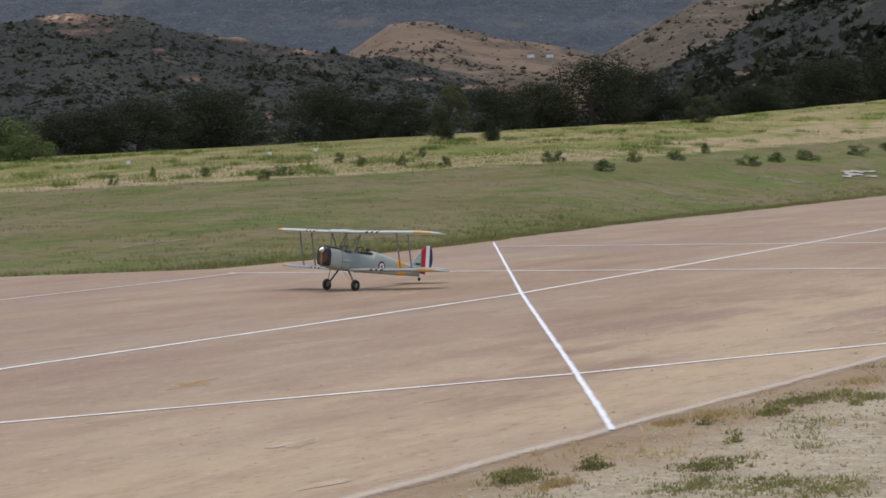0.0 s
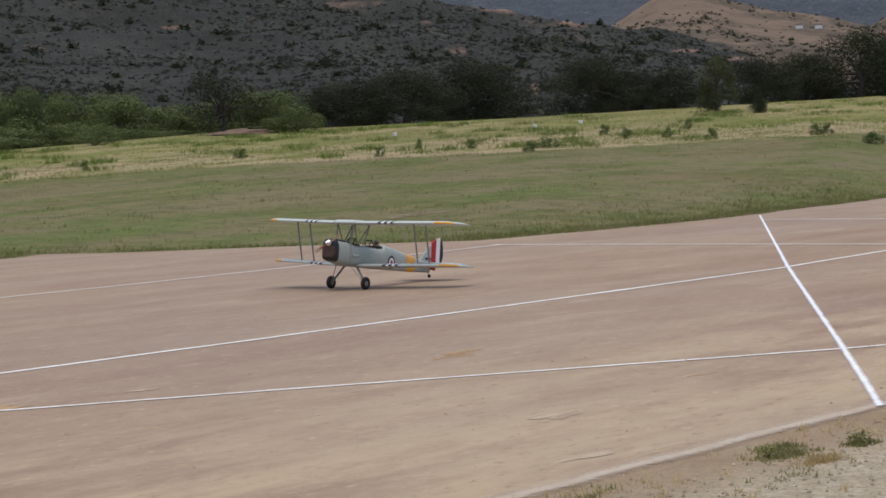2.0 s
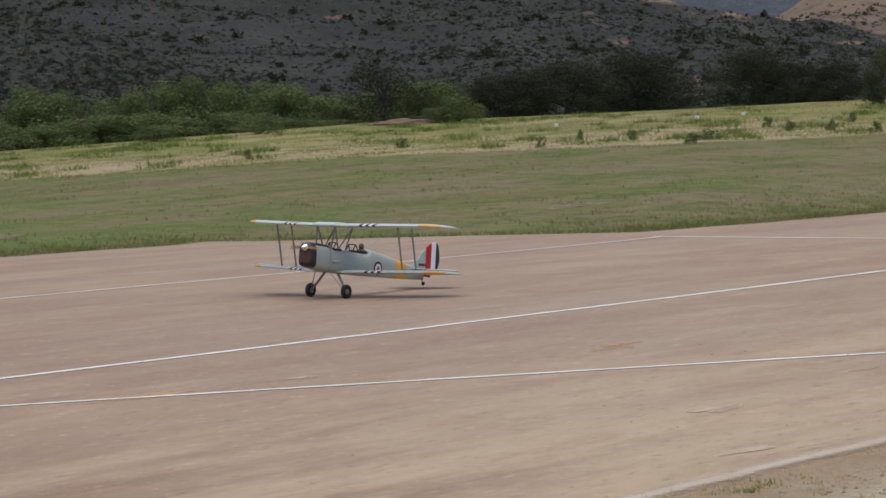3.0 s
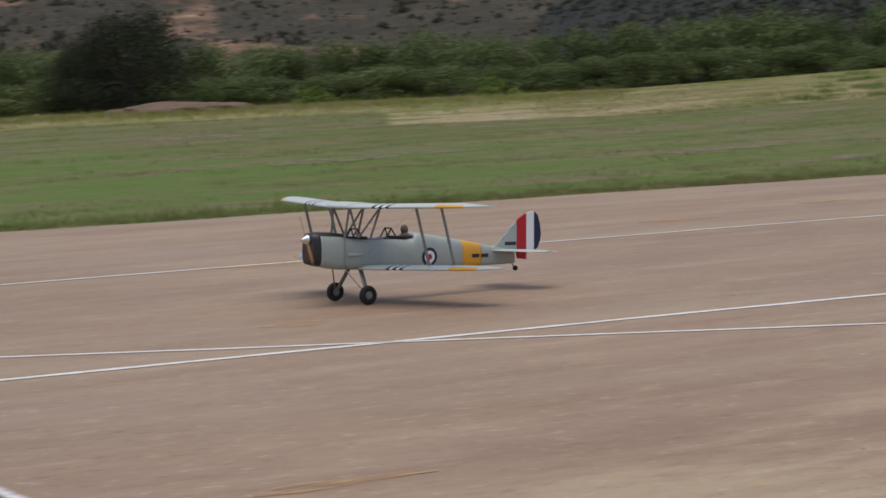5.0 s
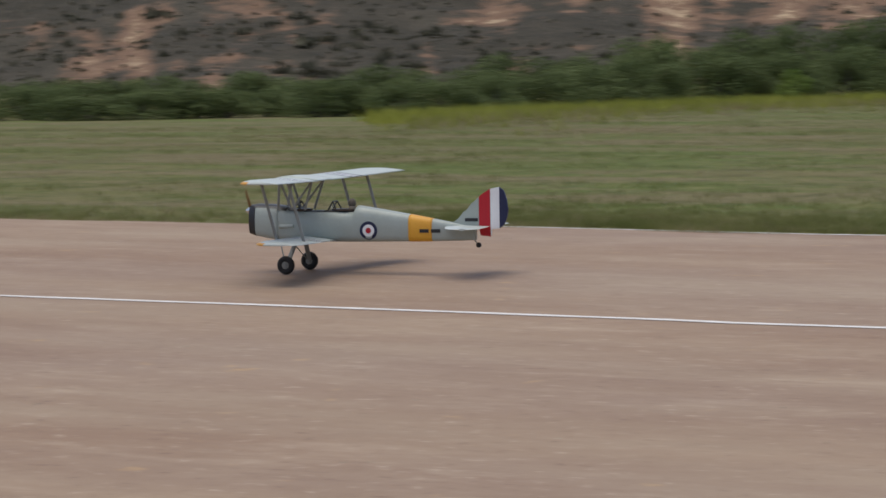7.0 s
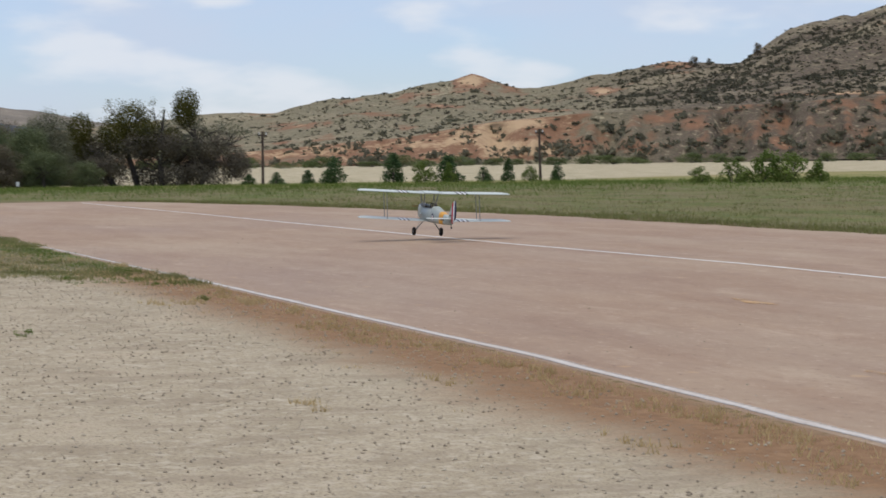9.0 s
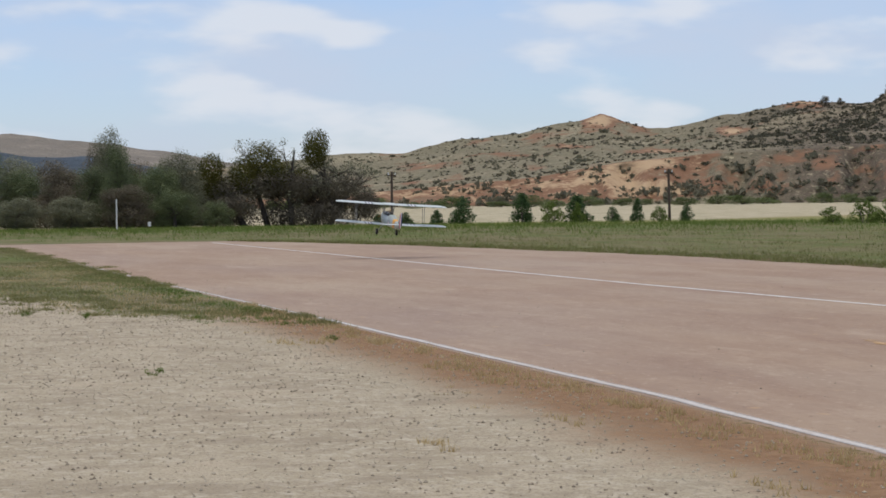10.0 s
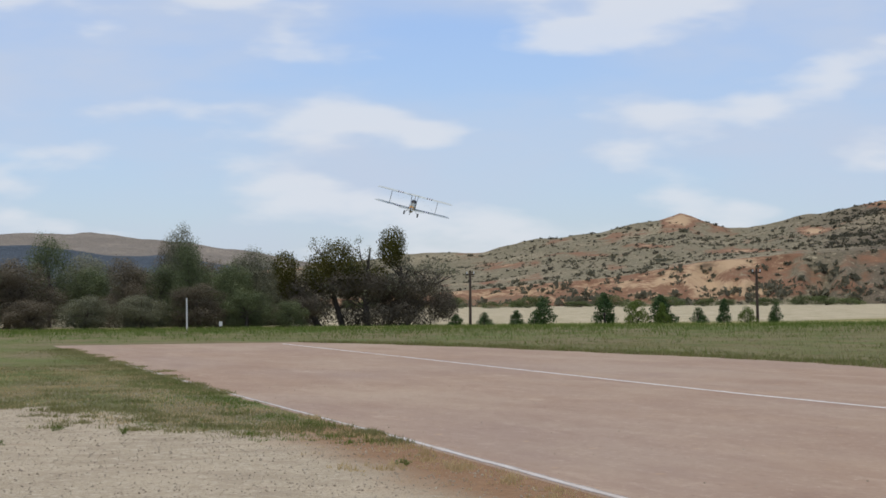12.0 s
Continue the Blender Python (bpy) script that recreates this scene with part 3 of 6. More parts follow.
def hill(name, ridge, r_base, r_top, base_el, material, label, step=0.2, rows=44, rough=0.14, bare=None, seed=0, power=0.85, bench=None):
    """A slope seen from the airfield: ridge gives bearing and height angle of its skyline.
    With a bench, the foot is a steep gullied bluff up to that height angle."""
    az = np.arange(ridge[0][0], ridge[-1][0] + step / 2, step)
    s = np.concatenate([np.linspace(0, 1, rows), [1.12, 1.3]])
    foot = 0.42 if bench else 0.0
    vs, bare_v = [], []
    for a in az:
        top = float(knots(a, ridge))
        rb, rt = float(knots(a, r_base)), float(knots(a, r_top))
        b = float(knots(a, base_el))
        lip = min(float(knots(a, bench)), b + (top - b) * 0.8) if bench else b
        for u in s:
            uu = min(u, 1)
            q0 = polar(a, rb + (rt - rb) * u)
            p = Vector((q0[0] * 0.012, q0[1] * 0.012, seed * 7.3))
            n = noise.fractal(p, 0.9, 2.1, 6) + 0.6 * noise.fractal(p * 3.7, 0.9, 2.1, 4)
            if u < foot:
                # bluff: buttresses and gullies cut into the face
                v = u / foot
                cut = abs(noise.noise(Vector((a * 0.9, v * 0.35, seed + 20)))) + 0.55 * abs(noise.noise(Vector((a * 2.3 + 4, v * 0.6, seed + 9))))
                r = rb + 26 * v + (16 * cut - 3) * math.sin(math.pi * (0.12 + 0.88 * v)) + 3 * n * (1 - v)
                el = b + (lip - b) * (v ** 0.9 + 0.05 * n * v * (1 - v))
            else:
                v = (u - foot) / (1 - foot)
                vv = min(v, 1)
                r = rb + (26 if bench else 0) + (rt - rb) * v
                gully = abs(noise.noise(Vector((a * 0.35, v * 0.8, seed + 3.0)))) + 0.5 * abs(noise.noise(Vector((a * 1.1, v * 1.2, seed + 13.0))))
                el = lip + (top - lip) * vv ** (1.15 if bench else power) + (0.13 * vv * float(smoothstep(-69.5, -67, a)) if bench else 0)
                el += (top - b) * rough * (n * (0.25 + uu * 0.5) * (min(1, v * 5) if bench else 1) - gully * (1.9 if bench else 0.9) * vv * (1.1 - vv))
                if u > 1:
                    el -= (u - 1) * (top + 1.0)
            x, y = polar(a, r)
            vs.append((x, y, 1.6 + r * math.tan(radians(el))))
            bare_v.append(bare(a, u, el) if bare else 0.0)
    n, m = len(az), len(s)
    idx = np.arange(n * m).reshape(n, m)
    f = np.stack([idx[:-1, :-1], idx[:-1, 1:], idx[1:, 1:], idx[1:, :-1]], -1).reshape(-1, 4)
    ob = from_arrays(name, vs, f.tolist(), material, smooth=True)
    set_attr(ob, "bare", bare_v)
    if bench:
        set_attr(ob, "russet", np.repeat(smoothstep(-70, -65.5, az), m))
    tagged(ob, label, "hill", kind="structure")
    SURFACES.append((np.array(vs).reshape(n, m, 3), az, np.array(bare_v).reshape(n, m)))
    return ob


# bare scars: bearing, height angle, half width, half height, strength
SCARS = (
    (-71.3, 1.78, 0.75, 0.16, 0.75), (-70.5, 1.55, 0.35, 0.16, 0.6), (-66.8, 2.1, 0.7, 0.14, 0.9), (-68.3, 1.48, 0.4, 0.09, 1.1), (-60.4, 2.85, 0.18, 0.28, 0.9), (-59.9, 2.55, 0.14, 0.2, 1.0), (-59.2, 2.6, 0.22, 0.16, 1.3), (-58.6, 2.48, 0.26, 0.13, 1.3), (-58.9, 2.3, 0.12, 0.12, 0.9),
    (-73.6, 0.95, 0.9, 0.07, 0.6), (-72.3, 1.15, 0.6, 0.05, 0.6), (-70.0, 1.02, 0.8, 0.05, 0.8), (-62.5, 1.32, 1.9, 0.035, 1.2), (-75.6, 0.75, 0.6, 0.08, 0.5),
    (53.2, 4.15, 0.7, 0.10, 0.95), (57.6, 3.55, 1.3, 0.07, 0.65), (58.9, 3.2, 0.4, 0.12, 0.6), (55.3, 3.3, 0.5, 0.07, 0.5), (56.2, 2.6, 0.35, 0.09, 0.55), (54.2, 2.8, 0.5, 0.06, 0.45),
    (58.0, 1.6, 0.25, 0.14, 0.8), (61.6, 2.35, 0.6, 0.05, 0.75), (62.6, 2.1, 0.5, 0.06, 0.7), (49.5, 3.4, 0.6, 0.08, 0.45), (46.5, 3.0, 0.5, 0.1, 0.4))


def near_bare(a, u, el):
    b = sum(k * math.exp(-((a - ca) / w) ** 2 - ((el - ce) / h) ** 2) for ca, ce, w, h, k in SCARS if abs(a - ca) < 3 * w)
    if a < -43.4 and a > -83:
        if u < 0.42:
            b += 0.5 + 0.3 * float(smoothstep(-68, -71, a)) - 0.5 * float(smoothstep(0.09, 0.0, u))
            b += 0.25 * noise.noise(Vector((a * 0.8, u * 5.0, 3.0))) + 0.28 * noise.noise(Vector((a * 2.6, u * 9.0, 1.0)))
        else:
            b += 0.24 * float(smoothstep(-64, -69, a)) + 0.35 * noise.noise(Vector((a * 0.9, u * 9, 3.0))) + 0.3 * noise.noise(Vector((a * 2.8, u * 18.0, 1.0)))
    elif a < 30:
        b += 0.13 + 0.2 * float(smoothstep(0.75, 0.4, u)) + 0.55 * noise.noise(Vector((a * 0.55, u * 3.0, 4.0))) + 0.35 * noise.noise(Vector((a * 1.7, u * 8.0, 2.0)))
    else:
        b += 0.14 + 0.3 * noise.noise(Vector((a * 0.7, u * 5, 4.0)))
    return b


WEST_BENCH = ((-82, -.1), (-77, .1), (-75.5, .22), (-73, .42), (-71, .74), (-69, .92), (-66, 1.05), (-63.6, 1.15), (-57.3, 1.56), (-50, 1.0), (-46, .2), (-43.5, -.5))
NEAR_RIDGE = ((-82, .7), (-79, .85), (-77.5, 1.0), (-76.1, 1.05), (-75.15, 1.27), (-73.4, 1.46), (-71.4, 1.84), (-70.3, 1.64), (-68.2, 1.74), (-66.7, 2.18), (-65, 2.12), (-64, 2.6), (-62, 3.1), (-60, 3.6), (-55, 4.7), (-45, 5), (-30, 4.5), (-15, 4.2), (0, 4.2), (20, 4.5), (35, 4.9), (45, 4.9), (51, 4.35), (53.3, 4.4), (55, 4.25), (57, 3.75), (59.2, 3.2), (61, 3.03), (62.5, 2.6), (64, 1.7), (66, 1.2))
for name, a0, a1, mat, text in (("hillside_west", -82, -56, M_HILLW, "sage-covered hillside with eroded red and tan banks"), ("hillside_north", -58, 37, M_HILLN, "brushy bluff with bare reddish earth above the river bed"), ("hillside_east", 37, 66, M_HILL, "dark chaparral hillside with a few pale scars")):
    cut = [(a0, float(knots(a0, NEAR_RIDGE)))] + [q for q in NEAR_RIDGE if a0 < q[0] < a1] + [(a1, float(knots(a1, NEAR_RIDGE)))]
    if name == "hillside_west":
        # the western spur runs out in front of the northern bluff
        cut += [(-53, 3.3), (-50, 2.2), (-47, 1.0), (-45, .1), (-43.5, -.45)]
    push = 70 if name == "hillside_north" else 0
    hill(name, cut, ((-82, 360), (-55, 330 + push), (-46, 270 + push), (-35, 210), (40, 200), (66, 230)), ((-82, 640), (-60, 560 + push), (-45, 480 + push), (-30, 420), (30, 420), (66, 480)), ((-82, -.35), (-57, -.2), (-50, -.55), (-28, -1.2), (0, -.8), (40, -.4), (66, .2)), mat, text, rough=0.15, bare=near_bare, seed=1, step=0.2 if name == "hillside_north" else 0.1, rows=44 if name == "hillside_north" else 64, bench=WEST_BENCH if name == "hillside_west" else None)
hill("hill", ((66, 1.3), (67.2, 2.2), (69, 3.0), (70.1, 3.55), (70.8, 3.8), (72.6, 4.7), (76, 5.5), (90, 5), (104, 3), (112, 1.6)), ((66, 200), (112, 230)), ((66, 330), (112, 360)), ((66, .3), (90, .5), (112, .2)), M_HILL, "dark brush-covered hill above the dry field", rough=0.08, seed=4, bare=lambda a, u, el: 0.22 + 0.45 * math.exp(-((a - 69.3) / 0.5) ** 2 - ((el - 1.7) / 0.5) ** 2))
hill("spur", ((34, 2.2), (38.5, 3.5), (40.5, 3.95), (42.9, 3.6), (44.9, 2.65), (47, 1.9), (49, 1.0)), ((34, 190), (49, 195)), ((34, 300), (49, 240)), ((34, -.4), (49, 0)), M_HILL, "brushy spur of the hillside with a red earth scar", rough=0.09, seed=8, bare=lambda a, u, el: 0.5 * math.exp(-((a - 44.5) / 0.9) ** 2 - ((u - 0.3) / 0.3) ** 2))
hill("dry_hill", ((57, 1.8), (59, 2.6), (60.1, 3.2), (61, 3.73), (61.9, 3.7), (63.8, 3.18), (65.9, 2.75), (67.5, 2.2), (69, 1.6)), ((57, 560), (69, 560)), ((57, 860), (69, 860)), ((57, 1), (69, 1)), M_TAN, "tan hill of dry grass with scattered oaks", rough=0.06, seed=5, bare=lambda a, u, el: 0.3 + 0.3 * u)
hill("dry_hill", ((64.5, 2), (66.75, 3.15), (68.25, 3.88), (70.1, 3.9), (72, 3.8), (75, 3)), ((64.5, 800), (75, 800)), ((64.5, 1200), (75, 1200)), ((64.5, 1.5), (75, 1.5)), M_TAN, "tan hill of dry grass with a dirt track", rough=0.05, seed=6, bare=lambda a, u, el: 0.35)
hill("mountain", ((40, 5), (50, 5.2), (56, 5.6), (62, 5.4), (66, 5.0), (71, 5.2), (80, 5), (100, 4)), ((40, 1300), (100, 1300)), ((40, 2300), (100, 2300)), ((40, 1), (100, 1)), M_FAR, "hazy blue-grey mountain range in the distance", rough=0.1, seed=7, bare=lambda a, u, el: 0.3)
hill("far_hill", ((-125, 1.2), (-100, 1.5), (-88, 1.55), (-85.5, 1.56), (-83.6, 1.37), (-81.4, 1.03), (-79.5, .75), (-76, .4)), ((-125, 900), (-76, 900)), ((-125, 1400), (-76, 1400)), ((-125, -.2), (-76, -.2)), M_FARTAN, "distant dry grass hill, coloured pale for haze", rough=0.06, seed=9, bare=lambda a, u, el: 0.2)
hill("far_woods", ((-100, 1.3), (-88, 1.22), (-86.7, 1.2), (-85, 1.03), (-83.5, 1.04), (-82, .8), (-79, .55), (-75, .3)), ((-100, 620), (-75, 620)), ((-100, 800), (-75, 800)), ((-100, -.2), (-75, -.2)), M_BLUE, "distant wooded slope, tinted bluish for haze", rough=0.1, seed=10)
hill("backdrop_hill", ((104, 2), (150, 1.8), (200, 1.5), (240, 1.6), (262, 1.3)), ((104, 700), (262, 700)), ((104, 1100), (262, 1100)), ((104, -.1), (262, -.1)), M_TAN, "low dry hills closing the valley", step=2, rough=0.08, seed=11)


# ---- plants ----
def leaf_cloud(centres, radii, count, size, rng, flat=0.75):
    """Small leaf triangles scattered in clumps."""
    centres, radii = np.asarray(centres, float), np.asarray(radii, float)
    k = rng.choice(len(centres), count, p=radii ** 2 / np.sum(radii ** 2))
    d = rng.normal(size=(count, 3))
    d /= np.linalg.norm(d, axis=1)[:, None]
    rad = radii[k] * rng.uniform(0.3, 1.0, count) ** 0.4 * rng.uniform(0.85, 1.15, count)
    c = centres[k] + d * rad[:, None] * np.array([1, 1, flat])
    u = rng.normal(size=(count, 3))
    v = rng.normal(size=(count, 3))
    u -= 0.8 * np.sum(u * d, 1)[:, None] * d
    v -= 0.8 * np.sum(v * d, 1)[:, None] * d
    u /= np.linalg.norm(u, axis=1)[:, None]
    v /= np.linalg.norm(v, axis=1)[:, None]
    s = size * rng.uniform(0.6, 1.5, count)[:, None]
    verts = np.stack([c - u * s * 0.6, c + u * s * 0.6, c + v * s], 1).reshape(-1, 3)
    faces = np.arange(count * 3).reshape(-1, 3)
    return verts, faces


def crown_clumps(rng, n, w, z0, z1, bottom=0.75):
    """Clump centres of an uneven crown."""
    cs, rs = [], []
    for i in range(n):
        u = (i + rng.uniform(0, 1)) / n
        z = z0 + (z1 - z0) * u
        wid = w * (0.35 + 0.65 * math.sin(math.pi * min(1, (u * 0.72 + 0.24)))) * (bottom + (1 - bottom) * min(1, u * 3))
        a, rr = rng.uniform(0, 6.283), wid * math.sqrt(rng.uniform(0.1, 1)) * 0.8
        cs.append((rr * math.cos(a), rr * math.sin(a), z))
        rs.append(w * rng.uniform(0.22, 0.42))
    return cs, rs


def make_trunk(rng, h, r, clumps, limbs):
    bm = bmesh.new()
    bend = rng.uniform(-0.06, 0.06, 2) * h
    pts = [Vector((bend[0] * t * t, bend[1] * t * t, h * t)) for t in (0, 0.25, 0.55, 1)]
    pts[0].z = -0.3
    for i in range(3):
        tube(bm, pts[i], pts[i + 1], r * (1 - 0.3 * i), r * (1 - 0.3 * (i + 1)), 7)
    for i in rng.choice(len(clumps), min(limbs, len(clumps)), replace=False):
        c = Vector(clumps[i])
        st = pts[1].lerp(pts[3], rng.uniform(0, 0.8))
        mid = st.lerp(c, 0.5) + Vector((0, 0, 0.06 * h))
        tube(bm, st, mid, r * 0.42, r * 0.26, 5, False)
        tube(bm, mid, c, r * 0.26, r * 0.06, 5, False)
    return bm


def tree(name, label, h, w, material, seed, leaves=5000, size=0.16, clump=26, trunk=0.22, low=0.12, limbs=9, category="tree", flat=0.8):
    rng = np.random.default_rng(seed)
    root = new(name)
    tagged(root, label, category)
    cs, rs = crown_clumps(rng, clump, w / 2, h * low, h * 0.88)
    part("trunk", make_trunk(rng, h * 0.62, trunk, cs, limbs), M_BARK, root)
    v, f = leaf_cloud(cs, rs, leaves, size, rng, flat)
    from_arrays("crown", v.tolist(), f.tolist(), material, root)
    return root


def bush(name, label, h, w, material, seed, leaves=1400, size=0.1, clump=12, category="shrub"):
    rng = np.random.default_rng(seed)
    root = new(name)
    tagged(root, label, category)
    cs, rs = crown_clumps(rng, clump, w / 2, h * 0.1, h * 0.82, 1.0)
    bm = bmesh.new()
    for i in range(5):
        c = Vector(cs[int(rng.integers(len(cs)))])
        tube(bm, (0.05 * i - 0.1, 0, -0.1), c, 0.04 * w / 2, 0.012, 5, False)
    part("stem", bm, M_BARK, root)
    v, f = leaf_cloud(cs, rs, leaves, size, rng, 1.0)
    from_arrays("foliage", v.tolist(), f.tolist(), material, root)
    return root


def conifer(name, label, h, w, seed):
    rng = np.random.default_rng(seed)
    root = new(name)
    tagged(root, label, "tree")
    bm = bmesh.new()
    tube(bm, (0, 0, -0.2), (0, 0, h * 0.95), 0.09, 0.015, 7)
    part("trunk", bm, M_BARK, root)
    cs, rs = [], []
    for i in range(34):
        u = rng.uniform(0, 1) ** 1.2
        a = rng.uniform(0, 6.283)
        wid = w / 2 * (1 - u) ** 0.7 * rng.uniform(0.5, 0.9)
        cs.append((wid * math.cos(a), wid * math.sin(a), h * (0.08 + 0.88 * u)))
        rs.append(w * (0.10 + 0.13 * (1 - u)))
    v, f = leaf_cloud(cs, rs, 2600, 0.1, rng, 1.1)
    from_arrays("crown", v.tolist(), f.tolist(), M_PINE, root)
    return root


rng0 = np.random.default_rng(12)
oaks = [tree("oak_tree", "broad dark evergreen oak with a dense crown", 5.2, 7.2, M_OAK, 20 + i, 26000, 0.09, 42, 0.3, 0.02) for i in range(3)]
olive_tree = tree("live_oak_tree", "olive-green oak with a rounded crown", 5.0, 5.2, M_LIVE, 31, 10000, 0.11, 28, 0.25, 0.06)
dead_tree = tree("dying_oak_tree", "half-bare dark oak with dead grey branches", 5.6, 6.0, M_OAK, 33, 5000, 0.11, 22, 0.3, 0.1, 20)
willows = [bush("willow_bush", "dense green riverside willow bush", 3.0, 4.2, M_GREEN, 40 + i, 5000, 0.10, 24) for i in range(4)]
brights = [bush("green_bush", "bright green leafy bush", 1.6, 2.2, M_BRIGHT, 50 + i, 1500, 0.1, 12) for i in range(2)]
darks = [bush("coyote_bush", "small rounded green shrub in the dry weeds", 0.9, 1.3, M_CLUMP, 60 + i, 1100, 0.06, 12) for i in range(2)]

# treeline beyond the east field: bearing, height angle of the top, width in degrees
used = set()


def place(master, az, r, top_el, base_h, turn, width=None, base_w=1.0, label=""):
    """Scale a plant so that its top reaches the given height angle."""
    x, y = polar(az, r)
    z0 = float(ground_z(x, y)) - 0.05
    hgt = 1.6 + r * math.tan(radians(top_el)) - z0
    k = hgt / base_h
    kw = k if width is None else r * radians(width) / base_w
    first = master.name not in used
    used.add(master.name)
    m = pose(x, y, z0, 0, 0, turn)
    ob = master if first else copy_thing(master, m)
    ob.matrix_basis = m @ Matrix.Diagonal((kw, kw, k, 1))
    if label:
        tagged(ob, label)
    return ob


for i, (az, el, wd) in enumerate([(53.6, 1.95, 2.4), (54.9, 2.2, 2.4), (56.6, 2.35, 2.6), (59.3, 2.3, 2.2), (60.2, 1.95, 1.6), (61.3, 1.95, 1.6), (63.4, 2.1, 1.7), (64.4, 2.2, 1.6), (65.7, 2.7, 2.2), (66.7, 2.4, 1.8), (67.6, 1.75, 1.3), (69.6, 1.9, 1.5), (71.2, 2.4, 2.2), (73.3, 2.8, 2.4), (75.5, 2.9, 2.6)]):
    place(oaks[i % 3], az, float(field_top(az)[0]) + 6 + (i * 7 % 5) * 2, el, 5.2, i * 77, wd * 1.3, 7.2)
place(olive_tree, 62.3, 125, 2.3, 5.0, 20, 1.25, 5.2)
place(olive_tree, 68.3, 150, 1.7, 5.0, 120, 0.9, 5.2)
place(dead_tree, 50.5, 127, 2.4, 5.6, 10, 2.3, 6.0)
place(oaks[1], 24.2, 122, 2.55, 5.2, 40, 3.9, 7.2)
place(oaks[2], 23.2, 126, 1.9, 5.2, 140, 2.2, 7.2)
place(oaks[2], 63.3, 121, 1.3, 5.2, 0, 0.5, 7.2, "small dark oak sapling at the field edge")
# willow thicket along the river bed
k = 0
for az in np.arange(-40, 52.3, 0.85):
    top = float(knots(az, ((-40, -.1), (-29, .15), (-24, .65), (-15, 1.15), (-7, 1.2), (4, 1.22), (14, 1.2), (20, 1.5), (28, 1.5), (36, 1.6), (42, 1.75), (47, 1.8), (49.5, 1.4), (52.5, 1.6))))
    top += 0.24 * float(smoothstep(-26, -14, az))
    rb = float(knots(az, ((-40, 90), (-29, 82), (-22, 100), (-10, 122), (52, 124))))
    for row in range(2):
        place(willows[(k * 5 + row) % 4], az + rng0.uniform(-.35, .35), rb + 3 + row * 9 + rng0.uniform(0, 4), top * (0.66 if row == 0 else 1.0) - (0.15 if row == 0 else 0) + rng0.uniform(-.22, .15), 3.0, rng0.uniform(0, 360), rng0.uniform(1.9, 3.0), 4.2)
        k += 1
for az, el in ((-10, .35), (-13.5, .5), (-20, .0), (2.0, .1), (8, .15), (-4, .2), (45, 1.0), (47.5, 1.2), (51.9, 1.2), (52.3, 1.5), (28.5, .6), (33, .7)):
    place((willows if az > 40 else brights)[k % 2], az, float(knots(az, ((-29, 80), (-22, 98), (-10, 118), (52, 120)))), el, 3.0 if az > 40 else 1.6, k * 50, 1.3, 4.2 if az > 40 else 2.2)
    k += 1
# low shrubs standing in the weedy strip
for az, el, sz in ((58.2, .5, .75), (57.8, .42, .35), (63.3, 1.2, .45), (65.8, .3, .7), (66.65, .47, .4), (67.65, .46, .45), (70.7, .33, .6), (70.1, .31, .5), (69.4, .25, .6), (60.15, .64, .3), (61.1, .62, .3), (62.1, .55, .35), (71.9, .4, .5), (72.6, .45, .5), (64.6, .55, .4), (64.9, .55, .3), (56.4, .55, .25), (55.2, .6, .2), (50.9, .55, .35), (59.6, .75, .25), (61.6, .8, .25), (68.3, .6, .3), (54.2, .45, .25), (47.2, .4, .22)):
    rr = np.linspace(50, 190, 500)
    xx, yy = polar(az, rr)
    e = np.degrees(np.arctan2(ground_z(xx, yy) - 1.6, rr))
    r = float(rr[np.argmax(e > el - 0.32)])
    place(darks[k % 2], az, r, el - 0.05, 0.9, k * 40, sz, 1.1)
    k += 1

# ---- west side: trees, young pines, poles ----
euc = [tree("eucalyptus_tree", "tall %s eucalyptus with a ragged crown" % tone, 6.5, 4.4, mat, 70 + i, 26000, 0.075, 40, 0.2, 0.02, 14, flat=1.7) for i, (mat, tone) in enumerate(((M_OLIVE, "olive-grey"), (M_GUMB, "brownish grey"), (M_GUMG, "grey-green")))]
for i, (az, el, wd) in enumerate([(-88.2, 1.2, 1.9), (-87.1, .95, 1.7), (-86.15, 1.5, 1.1), (-85.4, 1.05, 1.4), (-84.4, .95, 1.3), (-83.6, .8, 1.3), (-83.1, 1.7, 0.9), (-82.6, .9, 1.5), (-81.9, .8, 1.2), (-81.4, 1.15, 1.1), (-80.9, .65, 1.0), (-80.4, .2, .9), (-89.6, 1.1, 2.0), (-91.5, 1.2, 2.2), (-85.0, .75, 1.6), (-84.0, .7, 1.6), (-86.7, .8, 1.6), (-82.2, .7, 1.5), (-81.1, .45, 1.4), (-83.4, 1.3, .8), (-82.9, 1.35, .8), (-81.7, 1.0, 1.0)]):
    place(euc[i % 3], az, 138 + (i * 5 % 4) * 3, el, 6.5, i * 67, wd * 1.25, 4.4)
for i, (az, el, wd) in enumerate([(-84.0, .1, 1.6), (-82.7, .35, 1.8), (-81.6, .2, 1.4), (-85.3, .1, 1.5), (-86.6, 0, 1.4), (-80.6, -.05, 1.0), (-87.9, .1, 1.6)]):
    place(euc[i % 3], az, 132, el, 6.5, i * 50, wd, 4.4, "low grey-green gum tree at the field edge")


